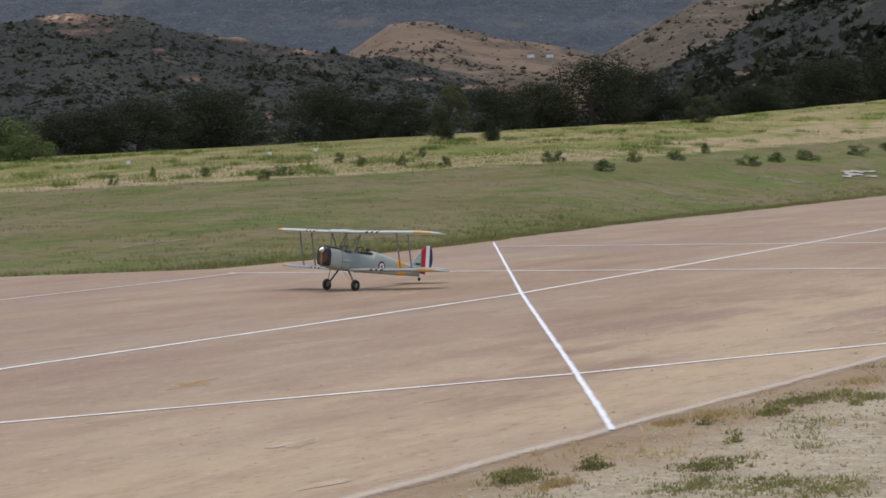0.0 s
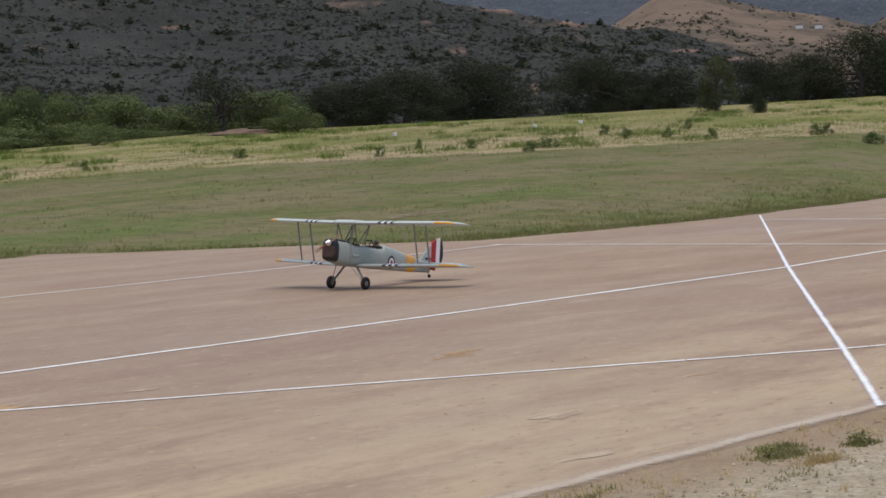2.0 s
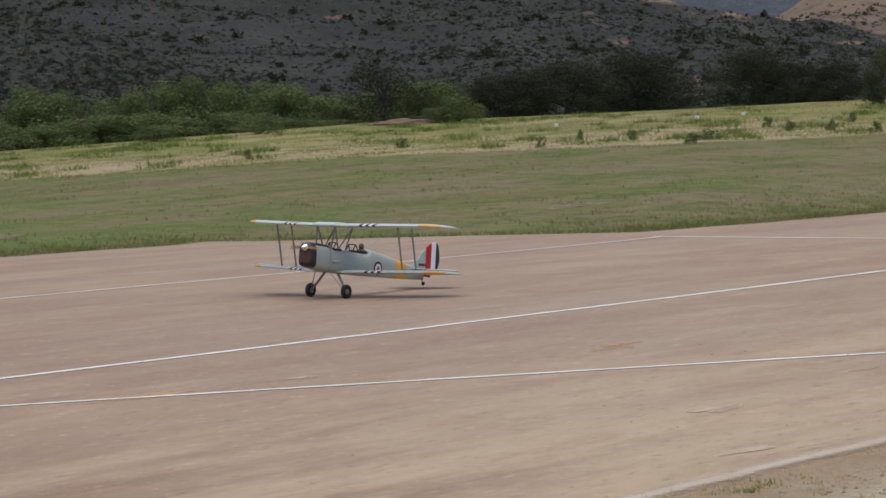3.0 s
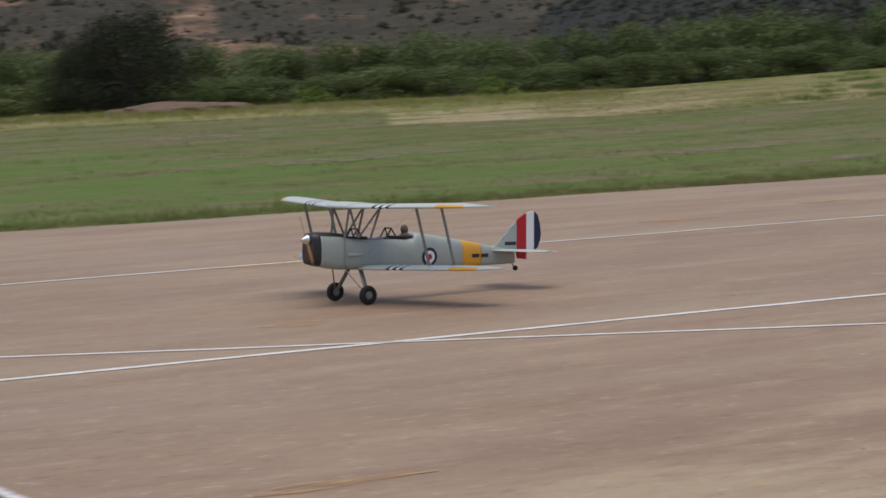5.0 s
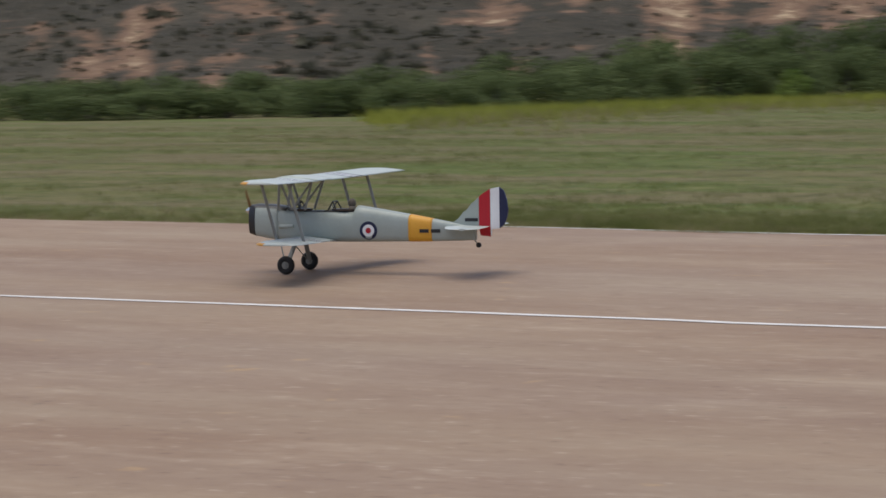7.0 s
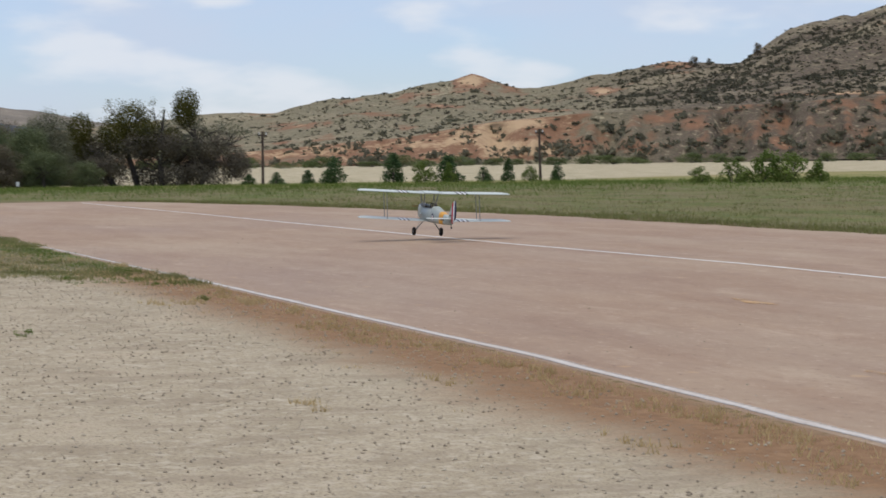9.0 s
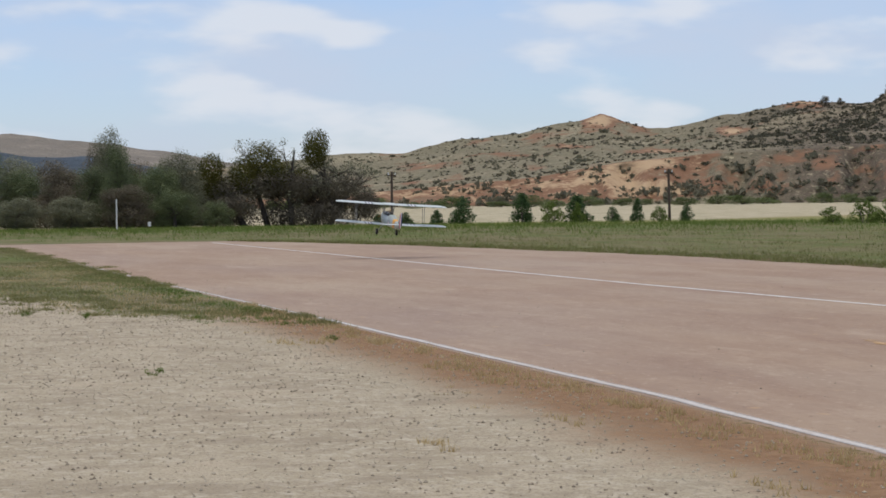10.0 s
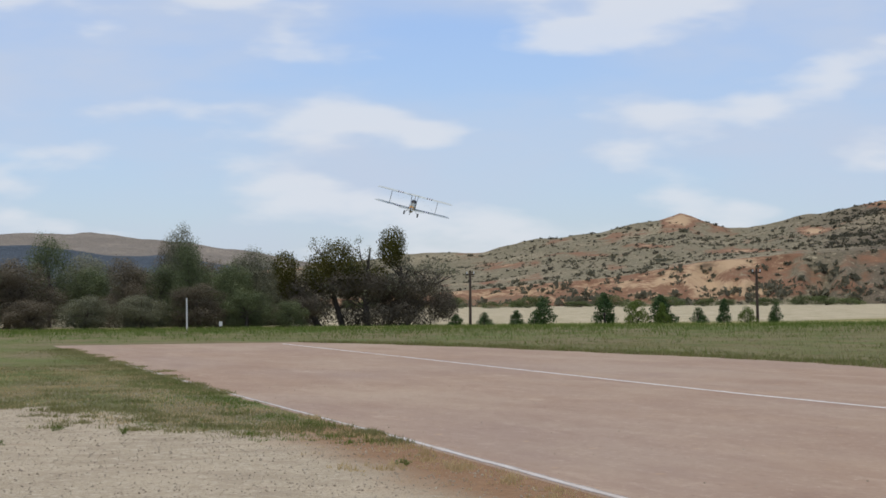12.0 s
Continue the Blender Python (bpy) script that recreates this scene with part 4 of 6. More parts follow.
def mistletoe_tree(az, r):
    """Open half-bare tree with dense mistletoe balls."""
    rng = np.random.default_rng(5)
    root = new("mistletoe_tree")
    x, y = polar(az, r)
    root.matrix_basis = pose(x, y, float(ground_z(x, y)), 0, 0, -az)
    tagged(root, "half-bare tree hung with dense dark mistletoe clumps", "tree")
    s = r * radians(1.12)
    bm = bmesh.new()
    tips = []
    for bx, hgt in ((-1.5, 1.0), (-0.7, 1.3), (0.15, 1.6), (0.8, 1.2), (1.4, .9)):
        base = Vector((bx * s * 0.6, rng.uniform(-1, 1), -0.2))
        top = Vector((bx * s, rng.uniform(-1, 1), hgt * s))
        mid = base.lerp(top, 0.5) + Vector((rng.uniform(-.3, .3), 0, 0))
        tube(bm, base, mid, 0.2, 0.13, 7)
        tube(bm, mid, top, 0.13, 0.04, 6)
        for j in range(16):
            st = mid.lerp(top, rng.uniform(-.5, .95))
            en = st + Vector((rng.uniform(-1, 1), rng.uniform(-.7, .7), rng.uniform(.1, .9))) * s * 0.55
            tube(bm, st, en, 0.045, 0.012, 4, False)
            tips.append(en)
            for q in range(4):
                e2 = en + Vector((rng.uniform(-1, 1), rng.uniform(-.7, .7), rng.uniform(-.1, .8))) * s * 0.25
                tube(bm, st.lerp(en, rng.uniform(.4, 1)), e2, 0.018, 0.006, 3, False)
                tips.append(e2)
    part("trunk", bm, M_BARK, root)
    balls = [(-1.62, 1.35, .3), (-1.55, .95, .28), (-.55, 1.45, .42), (-.9, 1.2, .38), (.62, 1.85, .3), (.58, 1.62, .3), (.3, 1.1, .25), (-.2, 1.2, .35)]
    cs = [(bx * s, rng.uniform(-.6, .6), bz * s - 0.3) for bx, bz, _ in balls]
    v, f = leaf_cloud(cs, [b * s for *_, b in balls], 20000, 0.078, rng, 1.15)
    from_arrays("mistletoe", v.tolist(), f.tolist(), M_MISTLE, root)
    low = [(rng.uniform(-1.75, 1.75) * s, rng.uniform(-2, 2), rng.uniform(.1, .95) * s) for _ in range(60)]
    v, f = leaf_cloud(low, [0.3 * s] * 60, 56000, 0.075, rng, 0.9)
    from_arrays("crown", v.tolist(), f.tolist(), M_TWIG, root)
    v, f = leaf_cloud([tuple(t) for t in tips], [0.3] * len(tips), 9000, 0.07, rng, 0.9)
    from_arrays("thin_foliage", v.tolist(), f.tolist(), M_OLIVE, root)


mistletoe_tree(-78.9, 136)
pines = [conifer("young_pine", "young bushy pine tree at the field edge", 2.2, 1.9, 80 + i) for i in range(2)]
for i, (az, el, wd) in enumerate([(-76.75, -.42, .36), (-76.1, -.37, .34), (-75.35, -.33, .33), (-74.7, -.02, .55), (-73.3, .06, .5), (-71.15, -.3, .36), (-70.55, -.1, .3), (-69.35, -.2, .3), (-72.0, -.02, .6)]):
    place(pines[i % 2], az, 134, el, 2.2, i * 80, wd * 1.3, 1.9)
for i, (az, el, wd) in enumerate([(-72.6, -.1, .7), (-71.9, -.15, .5), (-70.0, -.28, .55), (-64.5, .05, 1.1), (-63.9, -.02, 1.2), (-65.2, -.2, .9), (-66.0, -.35, .7), (-63.1, -.2, .8), (-59.3, -.42, .4)]):
    place(brights[i % 2], az, 118 if az > -67 else 133, el, 1.6, i * 60, wd, 2.2)


for i, az in enumerate(np.arange(-80, -42, 0.75)):
    place(willows[i % 4], az + rng0.uniform(-.3, .3), 322 + rng0.uniform(-12, 10), -0.08 + rng0.uniform(-.06, .1), 3.0, i * 37, rng0.uniform(.5, 1.1), 4.2, "green bush at the foot of the western hills")


def utility_pole(az, r, top_el, lean):
    x, y = polar(az, r)
    z0 = float(ground_z(x, y))
    h = 1.6 + r * math.tan(radians(top_el)) - z0
    root = new("utility_pole")
    root.matrix_basis = pose(x, y, z0, 0, lean, -az)
    tagged(root, "weathered dark wooden pole with a short crossarm", "utility pole", "poles across the field")
    bm = bmesh.new()
    tube(bm, (0, 0, -0.4), (0, 0, h), 0.085, 0.06, 10)
    part("pole", bm, M_POLE, root)
    bm = bmesh.new()
    box(bm, (-0.24, -0.04, h - 0.26), (0.24, 0.04, h - 0.18))
    part("crossarm", bm, M_POLE, root)
    for sx in (-0.19, 0.19):
        bm = bmesh.new()
        tube(bm, (sx, 0, h - 0.18), (sx, 0, h - 0.06), 0.035, 0.03, 8)
        part("insulator", bm, M_WHITE, root)


utility_pole(-76.42, 134, .6, 0.4)
utility_pole(-69.78, 133, .58, -0.8)
x, y = polar(-82.97, 124)
bm = bmesh.new()
tube(bm, (0, 0, -0.3), (0, 0, 1.62), 0.042, 0.038, 12)
post = part("post", bm, M_WHITE, None)
post.matrix_basis = pose(x, y, float(ground_z(x, y)))
tagged(post, "plain white post standing at the runway end", "post")
x, y = polar(-82.2, 128)
sign = new("marker_sign")
sign.matrix_basis = pose(x, y, float(ground_z(x, y)), 0, 0, 80)
tagged(sign, "small white marker board on a short stake", "sign")
bm = bmesh.new()
box(bm, (-0.085, -0.015, 0.16), (0.085, 0.015, 0.40))
part("board", bm, M_WHITE, sign)
bm = bmesh.new()
tube(bm, (0, 0.03, -0.2), (0, 0.03, 0.4), 0.02, 0.02, 6)
part("stake", bm, M_POLE, sign)


# ---- the model biplane: x ahead, y to its left, origin on the ground under the axle ----
M_SKIN = plain("pale_grey_doped_fabric", (0.37, 0.412, 0.37), (0.325, 0.362, 0.325), 5, 0.36, bump=0.0006)
M_WING = plain("silver_doped_fabric", (0.54, 0.585, 0.54), (0.47, 0.515, 0.475), 6, 0.4, bump=0.0006, stretch=(1, 5, 1))
M_BLACK = plain("black_paint", (0.012, 0.012, 0.014), (0.022, 0.022, 0.022), 8, 0.35)
M_BROWN = plain("dark_brown_radiator", (0.095, 0.045, 0.024), (0.05, 0.026, 0.016), 30, 0.6, stretch=(1, 3, 1))
M_YEL = plain("yellow_orange_paint", (0.72, 0.36, 0.03), (0.66, 0.31, 0.025), 8, 0.45)
M_RED = plain("red_paint", (0.46, 0.006, 0.016), (0.40, 0.005, 0.014), 8, 0.6)
M_NAVY = plain("navy_paint", (0.008, 0.012, 0.06), (0.006, 0.01, 0.045), 8, 0.4)
M_WHT = plain("white_gloss_paint", (0.82, 0.82, 0.81), (0.76, 0.76, 0.75), 8, 0.4)
M_STRUT = plain("grey_painted_strut", (0.26, 0.265, 0.24), (0.19, 0.185, 0.16), 12, 0.5)
M_TYRE = plain("black_rubber", (0.012, 0.012, 0.012), (0.022, 0.021, 0.02), 20, 0.85)
M_METAL = plain("polished_metal", (0.75, 0.74, 0.72), (0.6, 0.59, 0.57), 10, 0.25, 1.0)
M_WOOD = plain("varnished_propeller_wood", (0.36, 0.19, 0.07), (0.26, 0.13, 0.05), 10, 0.35, stretch=(8, 1, 1))
M_LEATHER = plain("brown_leather", (0.07, 0.045, 0.03), (0.05, 0.033, 0.022), 20, 0.7)
M_CLOTH = plain("tan_cloth", (0.13, 0.11, 0.085), (0.08, 0.068, 0.055), 20, 0.9)
M_GLASS, _, _p = nodes_of("windscreen_glass")
_p.inputs["Transmission Weight"].default_value, _p.inputs["Roughness"].default_value, _p.inputs["Base Color"].default_value = 1.0, 0.02, (0.95, 0.97, 0.97, 1)

STATIONS = ((.405, .092, .333, .58), (.36, .104, .318, .586), (.2, .115, .29, .582), (.08, .122, .28, .568), (.04, .123, .28, .54), (-.15, .125, .274, .535), (-.36, .122, .27, .533), (-.55, .115, .27, .532), (-.58, .112, .27, .578), (-.8, .098, .272, .545), (-1.0, .084, .274, .512), (-1.2, .066, .277, .477), (-1.36, .05, .28, .448), (-1.52, .035, .284, .42), (-1.63, .022, .29, .40))


def hull_ring(x, grow=0.0, lo=-1.0, hi=1.0, n=22):
    xs = [s[0] for s in STATIONS][::-1]
    w, zb, zt = (float(np.interp(x, xs, [s[i] for s in STATIONS][::-1])) for i in (1, 2, 3))
    cz, hz = (zb + zt) / 2, (zt - zb) / 2
    pts = []
    for i in range(n):
        a = 2 * math.pi * i / n
        c, s = math.cos(a), math.sin(a)
        e = 0.42 if s < 0 else 0.62
        pts.append((x, (w + grow) * math.copysign(abs(c) ** e, c), cz + (hz + grow) * math.copysign(abs(s) ** (0.45 if s < 0 else 0.8), s)))
    return pts


def hull_side(x, z):
    """Half width of the hull at this place."""
    xs = [s[0] for s in STATIONS][::-1]
    w, zb, zt = (float(np.interp(x, xs, [s[i] for s in STATIONS][::-1])) for i in (1, 2, 3))
    s = min(0.999, abs(z - (zb + zt) / 2) / ((zt - zb) / 2))
    up = z > (zb + zt) / 2
    a = math.asin(s ** (1 / (0.8 if up else 0.45)))
    return w * math.cos(a) ** (0.62 if up else 0.42)


def hull_shell(x0, x1, grow, n=8):
    bm = bmesh.new()
    loft(bm, [hull_ring(x0 + (x1 - x0) * i / n, grow) for i in range(n + 1)])
    return bm


AEROFOIL = ((0, 0), (.02, .022), (.08, .05), (.2, .075), (.4, .078), (.65, .052), (.88, .02), (1, .002), (.85, -.004), (.5, -.012), (.2, -.02), (.06, -.018))


def wing_panel(side, y0, y1, le0, le1, z0, z1, chord, name, parent):
    """A swept panel with painted bands and a rounded tip."""
    stripes = ((.46, .50, 3), (.50, .54, 2), (.54, .58, 3), (.58, .62, 2), (.62, .66, 3), (1.19, 1.39, 1))
    ys = sorted({y0, y1, *(v for s in stripes for v in s[:2]), *np.linspace(y0, y1 - .22, 9), *(y1 - .22 + .22 * math.sin(q) for q in np.linspace(.2, 1.57, 6))})
    bm = bmesh.new()
    rings = []
    for y in ys:
        u = (y - y0) / (y1 - y0)
        tip = max(0.0, (y - (y1 - .22)) / .22)
        le, c = le0 + (le1 - le0) * u, chord
        cut = 1 - math.sqrt(max(0.0, 1 - tip * tip))
        le -= c * 0.62 * cut
        c *= 1 - 0.74 * cut
        th = 1 - 0.75 * cut
        rings.append([bm.verts.new((le - a * c, side * y, z0 + (z1 - z0) * u + b * chord * th)) for a, b in AEROFOIL])
    n = len(AEROFOIL)
    for j in range(len(ys) - 1):
        ym = (ys[j] + ys[j + 1]) / 2
        mi = next((m for a, b, m in stripes if a < ym < b), 0)
        for i in range(n):
            q = (rings[j][i], rings[j][(i + 1) % n], rings[j + 1][(i + 1) % n], rings[j + 1][i])
            f = bm.faces.new(q if side < 0 else q[::-1])
            f.material_index = mi if mi != 1 or i in (0, 1, 11) else 0
            f.smooth = True
    bm.faces.new(rings[0])
    bm.faces.new(rings[-1][::-1])
    bmesh.ops.recalc_face_normals(bm, faces=bm.faces)
    ob = part(name, bm, M_WING, parent)
    for m in (M_YEL, M_WHT, M_BLACK):
        ob.data.materials.append(m)
    return ob


def plate(outline_top, outline_bot, x0, x1, th, n=8):
    """An upright plate between two curves."""
    bm = bmesh.new()
    rings = []
    for i in range(n + 1):
        x = x0 + (x1 - x0) * i / n
        a, b = float(knots(x, outline_bot)), float(knots(x, outline_top))
        rings.append([(x, -th, a), (x, th, a), (x, th * .8, b), (x, -th * .8, b)])
    loft(bm, rings)
    bmesh.ops.recalc_face_normals(bm, faces=bm.faces)
    return bm


def strut(name, a, b, parent, r=.008, mat=None):
    """A streamlined rod, deeper than wide."""
    a, b = Vector(a), Vector(b)
    bm = bmesh.new()
    rings = []
    for c in (a, b):
        rings.append([c + Vector((r * 1.7 * math.cos(q), r * .8 * math.sin(q), 0)) for q in np.linspace(0, 2 * math.pi, 9)[:-1]])
    loft(bm, [[tuple(p) for p in r_] for r_ in rings])
    bmesh.ops.recalc_face_normals(bm, faces=bm.faces)
    return part(name, bm, mat or M_STRUT, parent)


def wheel(parent, y):
    hub = bpy.data.objects.new("wheel", None)
    scene.collection.objects.link(hub)
    hub.parent = parent
    hub.matrix_basis = pose(0, y, .08)
    bm = bmesh.new()
    rings = []
    for i in range(28):
        a = 2 * math.pi * i / 28
        rings.append([((.053 + .027 * math.cos(b)) * math.cos(a), .027 * math.sin(b), (.053 + .027 * math.cos(b)) * math.sin(a)) for b in np.linspace(0, 2 * math.pi, 11)[:-1]])
    loft(bm, rings + [rings[0]], cap=False)
    bmesh.ops.remove_doubles(bm, verts=bm.verts, dist=1e-5)
    bmesh.ops.recalc_face_normals(bm, faces=bm.faces)
    part("tyre", bm, M_TYRE, hub, smooth=True)
    bm = bmesh.new()
    tube(bm, (0, -.018, 0), (0, .018, 0), .032, .032, 20)
    tube(bm, (0, -.03, 0), (0, .03, 0), .013, .013, 12)
    part("rim", bm, M_STRUT, hub)
    return hub


def build_biplane():
    root = new("model_biplane")
    tagged(root, "large pale grey radio-controlled biplane with tricolour tail and yellow band", "model airplane")
    bm = bmesh.new()
    fine = sorted({s[0] for s in STATIONS} | set(np.linspace(-1.6, .4, 24)), reverse=True)
    loft(bm, [hull_ring(x) for x in fine])
    bmesh.ops.recalc_face_normals(bm, faces=bm.faces)
    part("fuselage", bm, M_SKIN, root, smooth=True)
    part("fuselage_band", hull_shell(-1.05, -1.255, .0018), M_YEL, root, "yellow-orange painted band", True)
    part("nose_cowl", hull_shell(.412, .35, .004), M_BLACK, root, "black painted nose ring", True)
    bm = bmesh.new()
    loft(bm, [[(x, hull_side(.38, z) * s * k, z) for z, s in ((.37, -.8), (.42, -1), (.5, -.95), (.5, .95), (.42, 1), (.37, .8))] for x, k in ((.40, 1.0), (.418, .9))])
    bmesh.ops.recalc_face_normals(bm, faces=bm.faces)
    part("radiator", bm, M_BROWN, root, "dark brown radiator face")
    # black anti-glare decking on top of the nose
    bm = bmesh.new()
    loft(bm, [[(x, p[1], p[2]) for p in hull_ring(x, .006)[3:9]] for x in np.linspace(.36, .06, 7)], close=False, cap=False)
    part("decking", bm, M_BLACK, root, "black anti-glare decking", True)
    bm = bmesh.new()
    loft(bm, [[(x, p[1], p[2]) for p in hull_ring(x, .0025)[14:20]] for x in np.linspace(.37, .14, 6)], close=False, cap=False)
    part("chin_cowl", bm, M_BLACK, root, "black painted underside of the nose", True)
    part("engine_cowl", hull_shell(.352, .13, .0035), M_SKIN, root, smooth=True)
    bm = bmesh.new()
    loft(bm, [[(x, p[1], p[2]) for p in hull_ring(x, .003)[4:8]] for x in np.linspace(.10, -.565, 12)], close=False, cap=False)
    part("cockpit_deck", bm, M_BLACK, root, "black trim round the open cockpits", True)
    # cockpit openings: a leather rim and a black disc, no hollow
    for x0, x1 in ((.03, -.14), (-.34, -.57)):
        bm = bmesh.new()
        zt = .536
        pts = [(x0 + (x1 - x0) * (0.5 - 0.5 * math.cos(a)), .085 * math.sin(a)) for a in np.linspace(0, 2 * math.pi, 21)[:-1]]
        loft(bm, [[(px, py, zt) for px, py in pts], [(px, py, zt + .012) for px, py in pts]])
        bmesh.ops.recalc_face_normals(bm, faces=bm.faces)
        part("cockpit_coaming", bm, M_LEATHER, root, "dark leather cockpit rim")
        # flat black disc in place of the shade inside the cockpit
        bm = bmesh.new()
        loft(bm, [[((px - (x0 + x1) / 2) * .86 + (x0 + x1) / 2, py * .86, zt + .01) for px, py in pts], [((px - (x0 + x1) / 2) * .86 + (x0 + x1) / 2, py * .86, zt + .0145) for px, py in pts]])
        bmesh.ops.recalc_face_normals(bm, faces=bm.faces)
        part("cockpit_shade_disc", bm, M_BLACK, root)
    for x in (.02, -.31):
        screen = bpy.data.objects.new("windscreen", None)
        scene.collection.objects.link(screen)
        screen.parent = root
        screen.matrix_basis = pose(x, 0, .538)
        bm = bmesh.new()
        box(bm, (-.003, -.05, 0), (.0, .05, .062))
        bmesh.ops.rotate(bm, verts=bm.verts, cent=(0, 0, 0), matrix=Matrix.Rotation(radians(-32), 3, "Y"))
        part("pane", bm, M_GLASS, screen)
        bm = bmesh.new()
        for s in (-1, 1):
            tube(bm, (0, .05 * s, 0), (-.045, .05 * s, .075), .0065, .0065, 6)
            tube(bm, (-.045, .05 * s, .075), (-.085, .066 * s, -.004), .0065, .0065, 6)
            tube(bm, (.03, .066 * s, -.004), (0, .05 * s, .0), .004, .004, 6)
        tube(bm, (-.045, -.05, .075), (-.045, .05, .075), .0065, .0065, 6)
        part("frame", bm, M_BLACK, screen)
    # seated doll in the rear cockpit
    bm = bmesh.new()
    bmesh.ops.create_uvsphere(bm, u_segments=14, v_segments=10, radius=.034, matrix=pose(-.515, 0, .60) @ Matrix.Diagonal((1, .9, 1.15, 1)))
    bmesh.ops.create_uvsphere(bm, u_segments=14, v_segments=8, radius=.055, matrix=pose(-.52, 0, .535) @ Matrix.Diagonal((.75, 1.15, .8, 1)))
    part("pilot_doll", bm, M_CLOTH, root, "plain brown doll in the rear seat", True)
    # wings
    for side in (1, -1):
        wing_panel(side, .15, 1.44, .15, -.07, .79, .822, .43, "upper_wing", root)
        wing_panel(side, .10, 1.44, .02, -.20, .285, .332, .43, "lower_wing", root)
    bm = bmesh.new()
    loft(bm, [[(.16 - a * .45, y, .79 + b * .5 + (0.006 if b > 0 else 0)) for a, b in AEROFOIL] for y in (-.155, -.1, 0, .1, .155)])
    bmesh.ops.recalc_face_normals(bm, faces=bm.faces)
    part("centre_section", bm, M_WING, root, "silver fuel tank section", True)
    for s in (1, -1):
        ly = .88
        sweep = -.22 * (ly - .15) / 1.29
        for dx in (-.09, -.33):
            strut("interplane_strut", (.02 - .0 + sweep + dx, s * ly, .325), (.15 + sweep + dx, s * ly, .802), root, .0085)
        for xa, xb in ((.13, .10), (.0, .10), (.0, -.2), (-.12, -.2)):
            strut("cabane_strut", (xa, s * .105, .54), (xb, s * .13, .795), root, .007)
        strut("gear_leg", (.13, s * .09, .30), (.01, s * .245, .085), root, .004)
        strut("gear_leg", (-.03, s * .09, .285), (-.005, s * .245, .085), root, .013)
        wires = bmesh.new()
        for (a, b) in (((.05, s * .12, .30), (-.05, s * .88, .80)), ((.05, s * .14, .785), (-.1, s * .88, .33))):
            tube(wires, a, b, .0007, .0007, 4)
        part("bracing_wire", wires, M_STRUT, root)
    wheels = [wheel(root, .26), wheel(root, -.26)]
    # tail
    TOP = ((-1.915, .54), (-1.91, .61), (-1.88, .705), (-1.84, .735), (-1.76, .72), (-1.68, .672), (-1.62, .615), (-1.595, .60), (-1.55, .54), (-1.525, .53), (-1.48, .475), (-1.44, .445), (-1.39, .428))
    BOT = ((-1.915, .54), (-1.91, .49), (-1.88, .42), (-1.84, .39), (-1.77, .38), (-1.76, .32), (-1.665, .33), (-1.66, .39), (-1.39, .40))
    part("fin", plate(TOP, BOT, -1.39, -1.658, .010, 16), M_SKIN, root)
    rudder = bpy.data.objects.new("rudder", None)
    scene.collection.objects.link(rudder)
    rudder.parent = root
    for x0, x1, m in ((-1.66, -1.758, M_RED), (-1.761, -1.84, M_WHT), (-1.84, -1.914, M_NAVY)):
        part("rudder_stripe", plate(TOP, BOT, x0, x1, .011), m, rudder)
    for s in (1, -1):
        bm = bmesh.new()
        ring = []
        for y, le, te in ((.02, -1.37, -1.76), (.2, -1.42, -1.785), (.38, -1.49, -1.79), (.45, -1.55, -1.77), (.48, -1.63, -1.72)):
            ring.append([(le, s * y, .405), ((le * .6 + te * .4), s * y, .415), (te, s * y, .406), ((le * .6 + te * .4), s * y, .396)])
        loft(bm, ring)
        bmesh.ops.recalc_face_normals(bm, faces=bm.faces)
        part("tailplane", bm, M_WING, root)
        # roundel and marks on the sides
        zc, xc = .370, -.70
        ro = bpy.data.objects.new("roundel", None)
        scene.collection.objects.link(ro)
        ro.parent = root
        for r, m, lift in ((.078, M_NAVY, .002), (.052, M_WHT, .0035), (.024, M_RED, .005)):
            bm = bmesh.new()
            vs = []
            for q in np.linspace(0, 2 * math.pi, 37)[:-1]:
                x, z = xc + r * math.cos(q), zc + r * math.sin(q)
                vs.append(bm.verts.new((x, s * (hull_side(x, z) + lift), z)))
            c = bm.verts.new((xc, s * (hull_side(xc, zc) + lift), zc))
            for i in range(36):
                bm.faces.new((vs[i], vs[(i + 1) % 36], c) if s < 0 else (vs[(i + 1) % 36], vs[i], c))
            part("ring", bm, m, ro)
        for xa, xb in ((-1.15, -1.23), (-1.25, -1.33)):
            bm = bmesh.new()
            q = [bm.verts.new((x, s * (hull_side(x, z) + .004), z)) for x, z in ((xa, .352), (xb, .352), (xb, .382), (xa, .382))]
            bm.faces.new(q)
            part("mark_bar", bm, M_BLACK, root, "plain dark bar on the side")
        bm = bmesh.new()
        box(bm, (-1.65, s * .0115 - .001, .446), (-1.535, s * .0115 + .001, .474))
        part("mark_bar", bm, M_BLACK, root, "plain dark bar on the fin")
    bm = bmesh.new()
    tube(bm, (-1.60, 0, .31), (-1.645, 0, .25), .006, .005, 8)
    part("tail_strut", bm, M_STRUT, root)
    bm = bmesh.new()
    tube(bm, (-1.65, -.008, .247), (-1.65, .008, .247), .022, .022, 16)
    part("tail_wheel", bm, M_TYRE, root)
    bm = bmesh.new()
    tube(bm, (.11, .118, .40), (-.02, .126, .405), .02, .016, 12)
    part("exhaust_fairing", bm, M_SKIN, root)
    bm = bmesh.new()
    rings = [[(.41 + .075 * u, .05 * (1 - u ** 1.4 * .97) * math.cos(a), .53 + .05 * (1 - u ** 1.4 * .97) * math.sin(a)) for a in np.linspace(0, 2 * math.pi, 17)[:-1]] for u in (0, .3, .55, .78, .93, 1.0)]
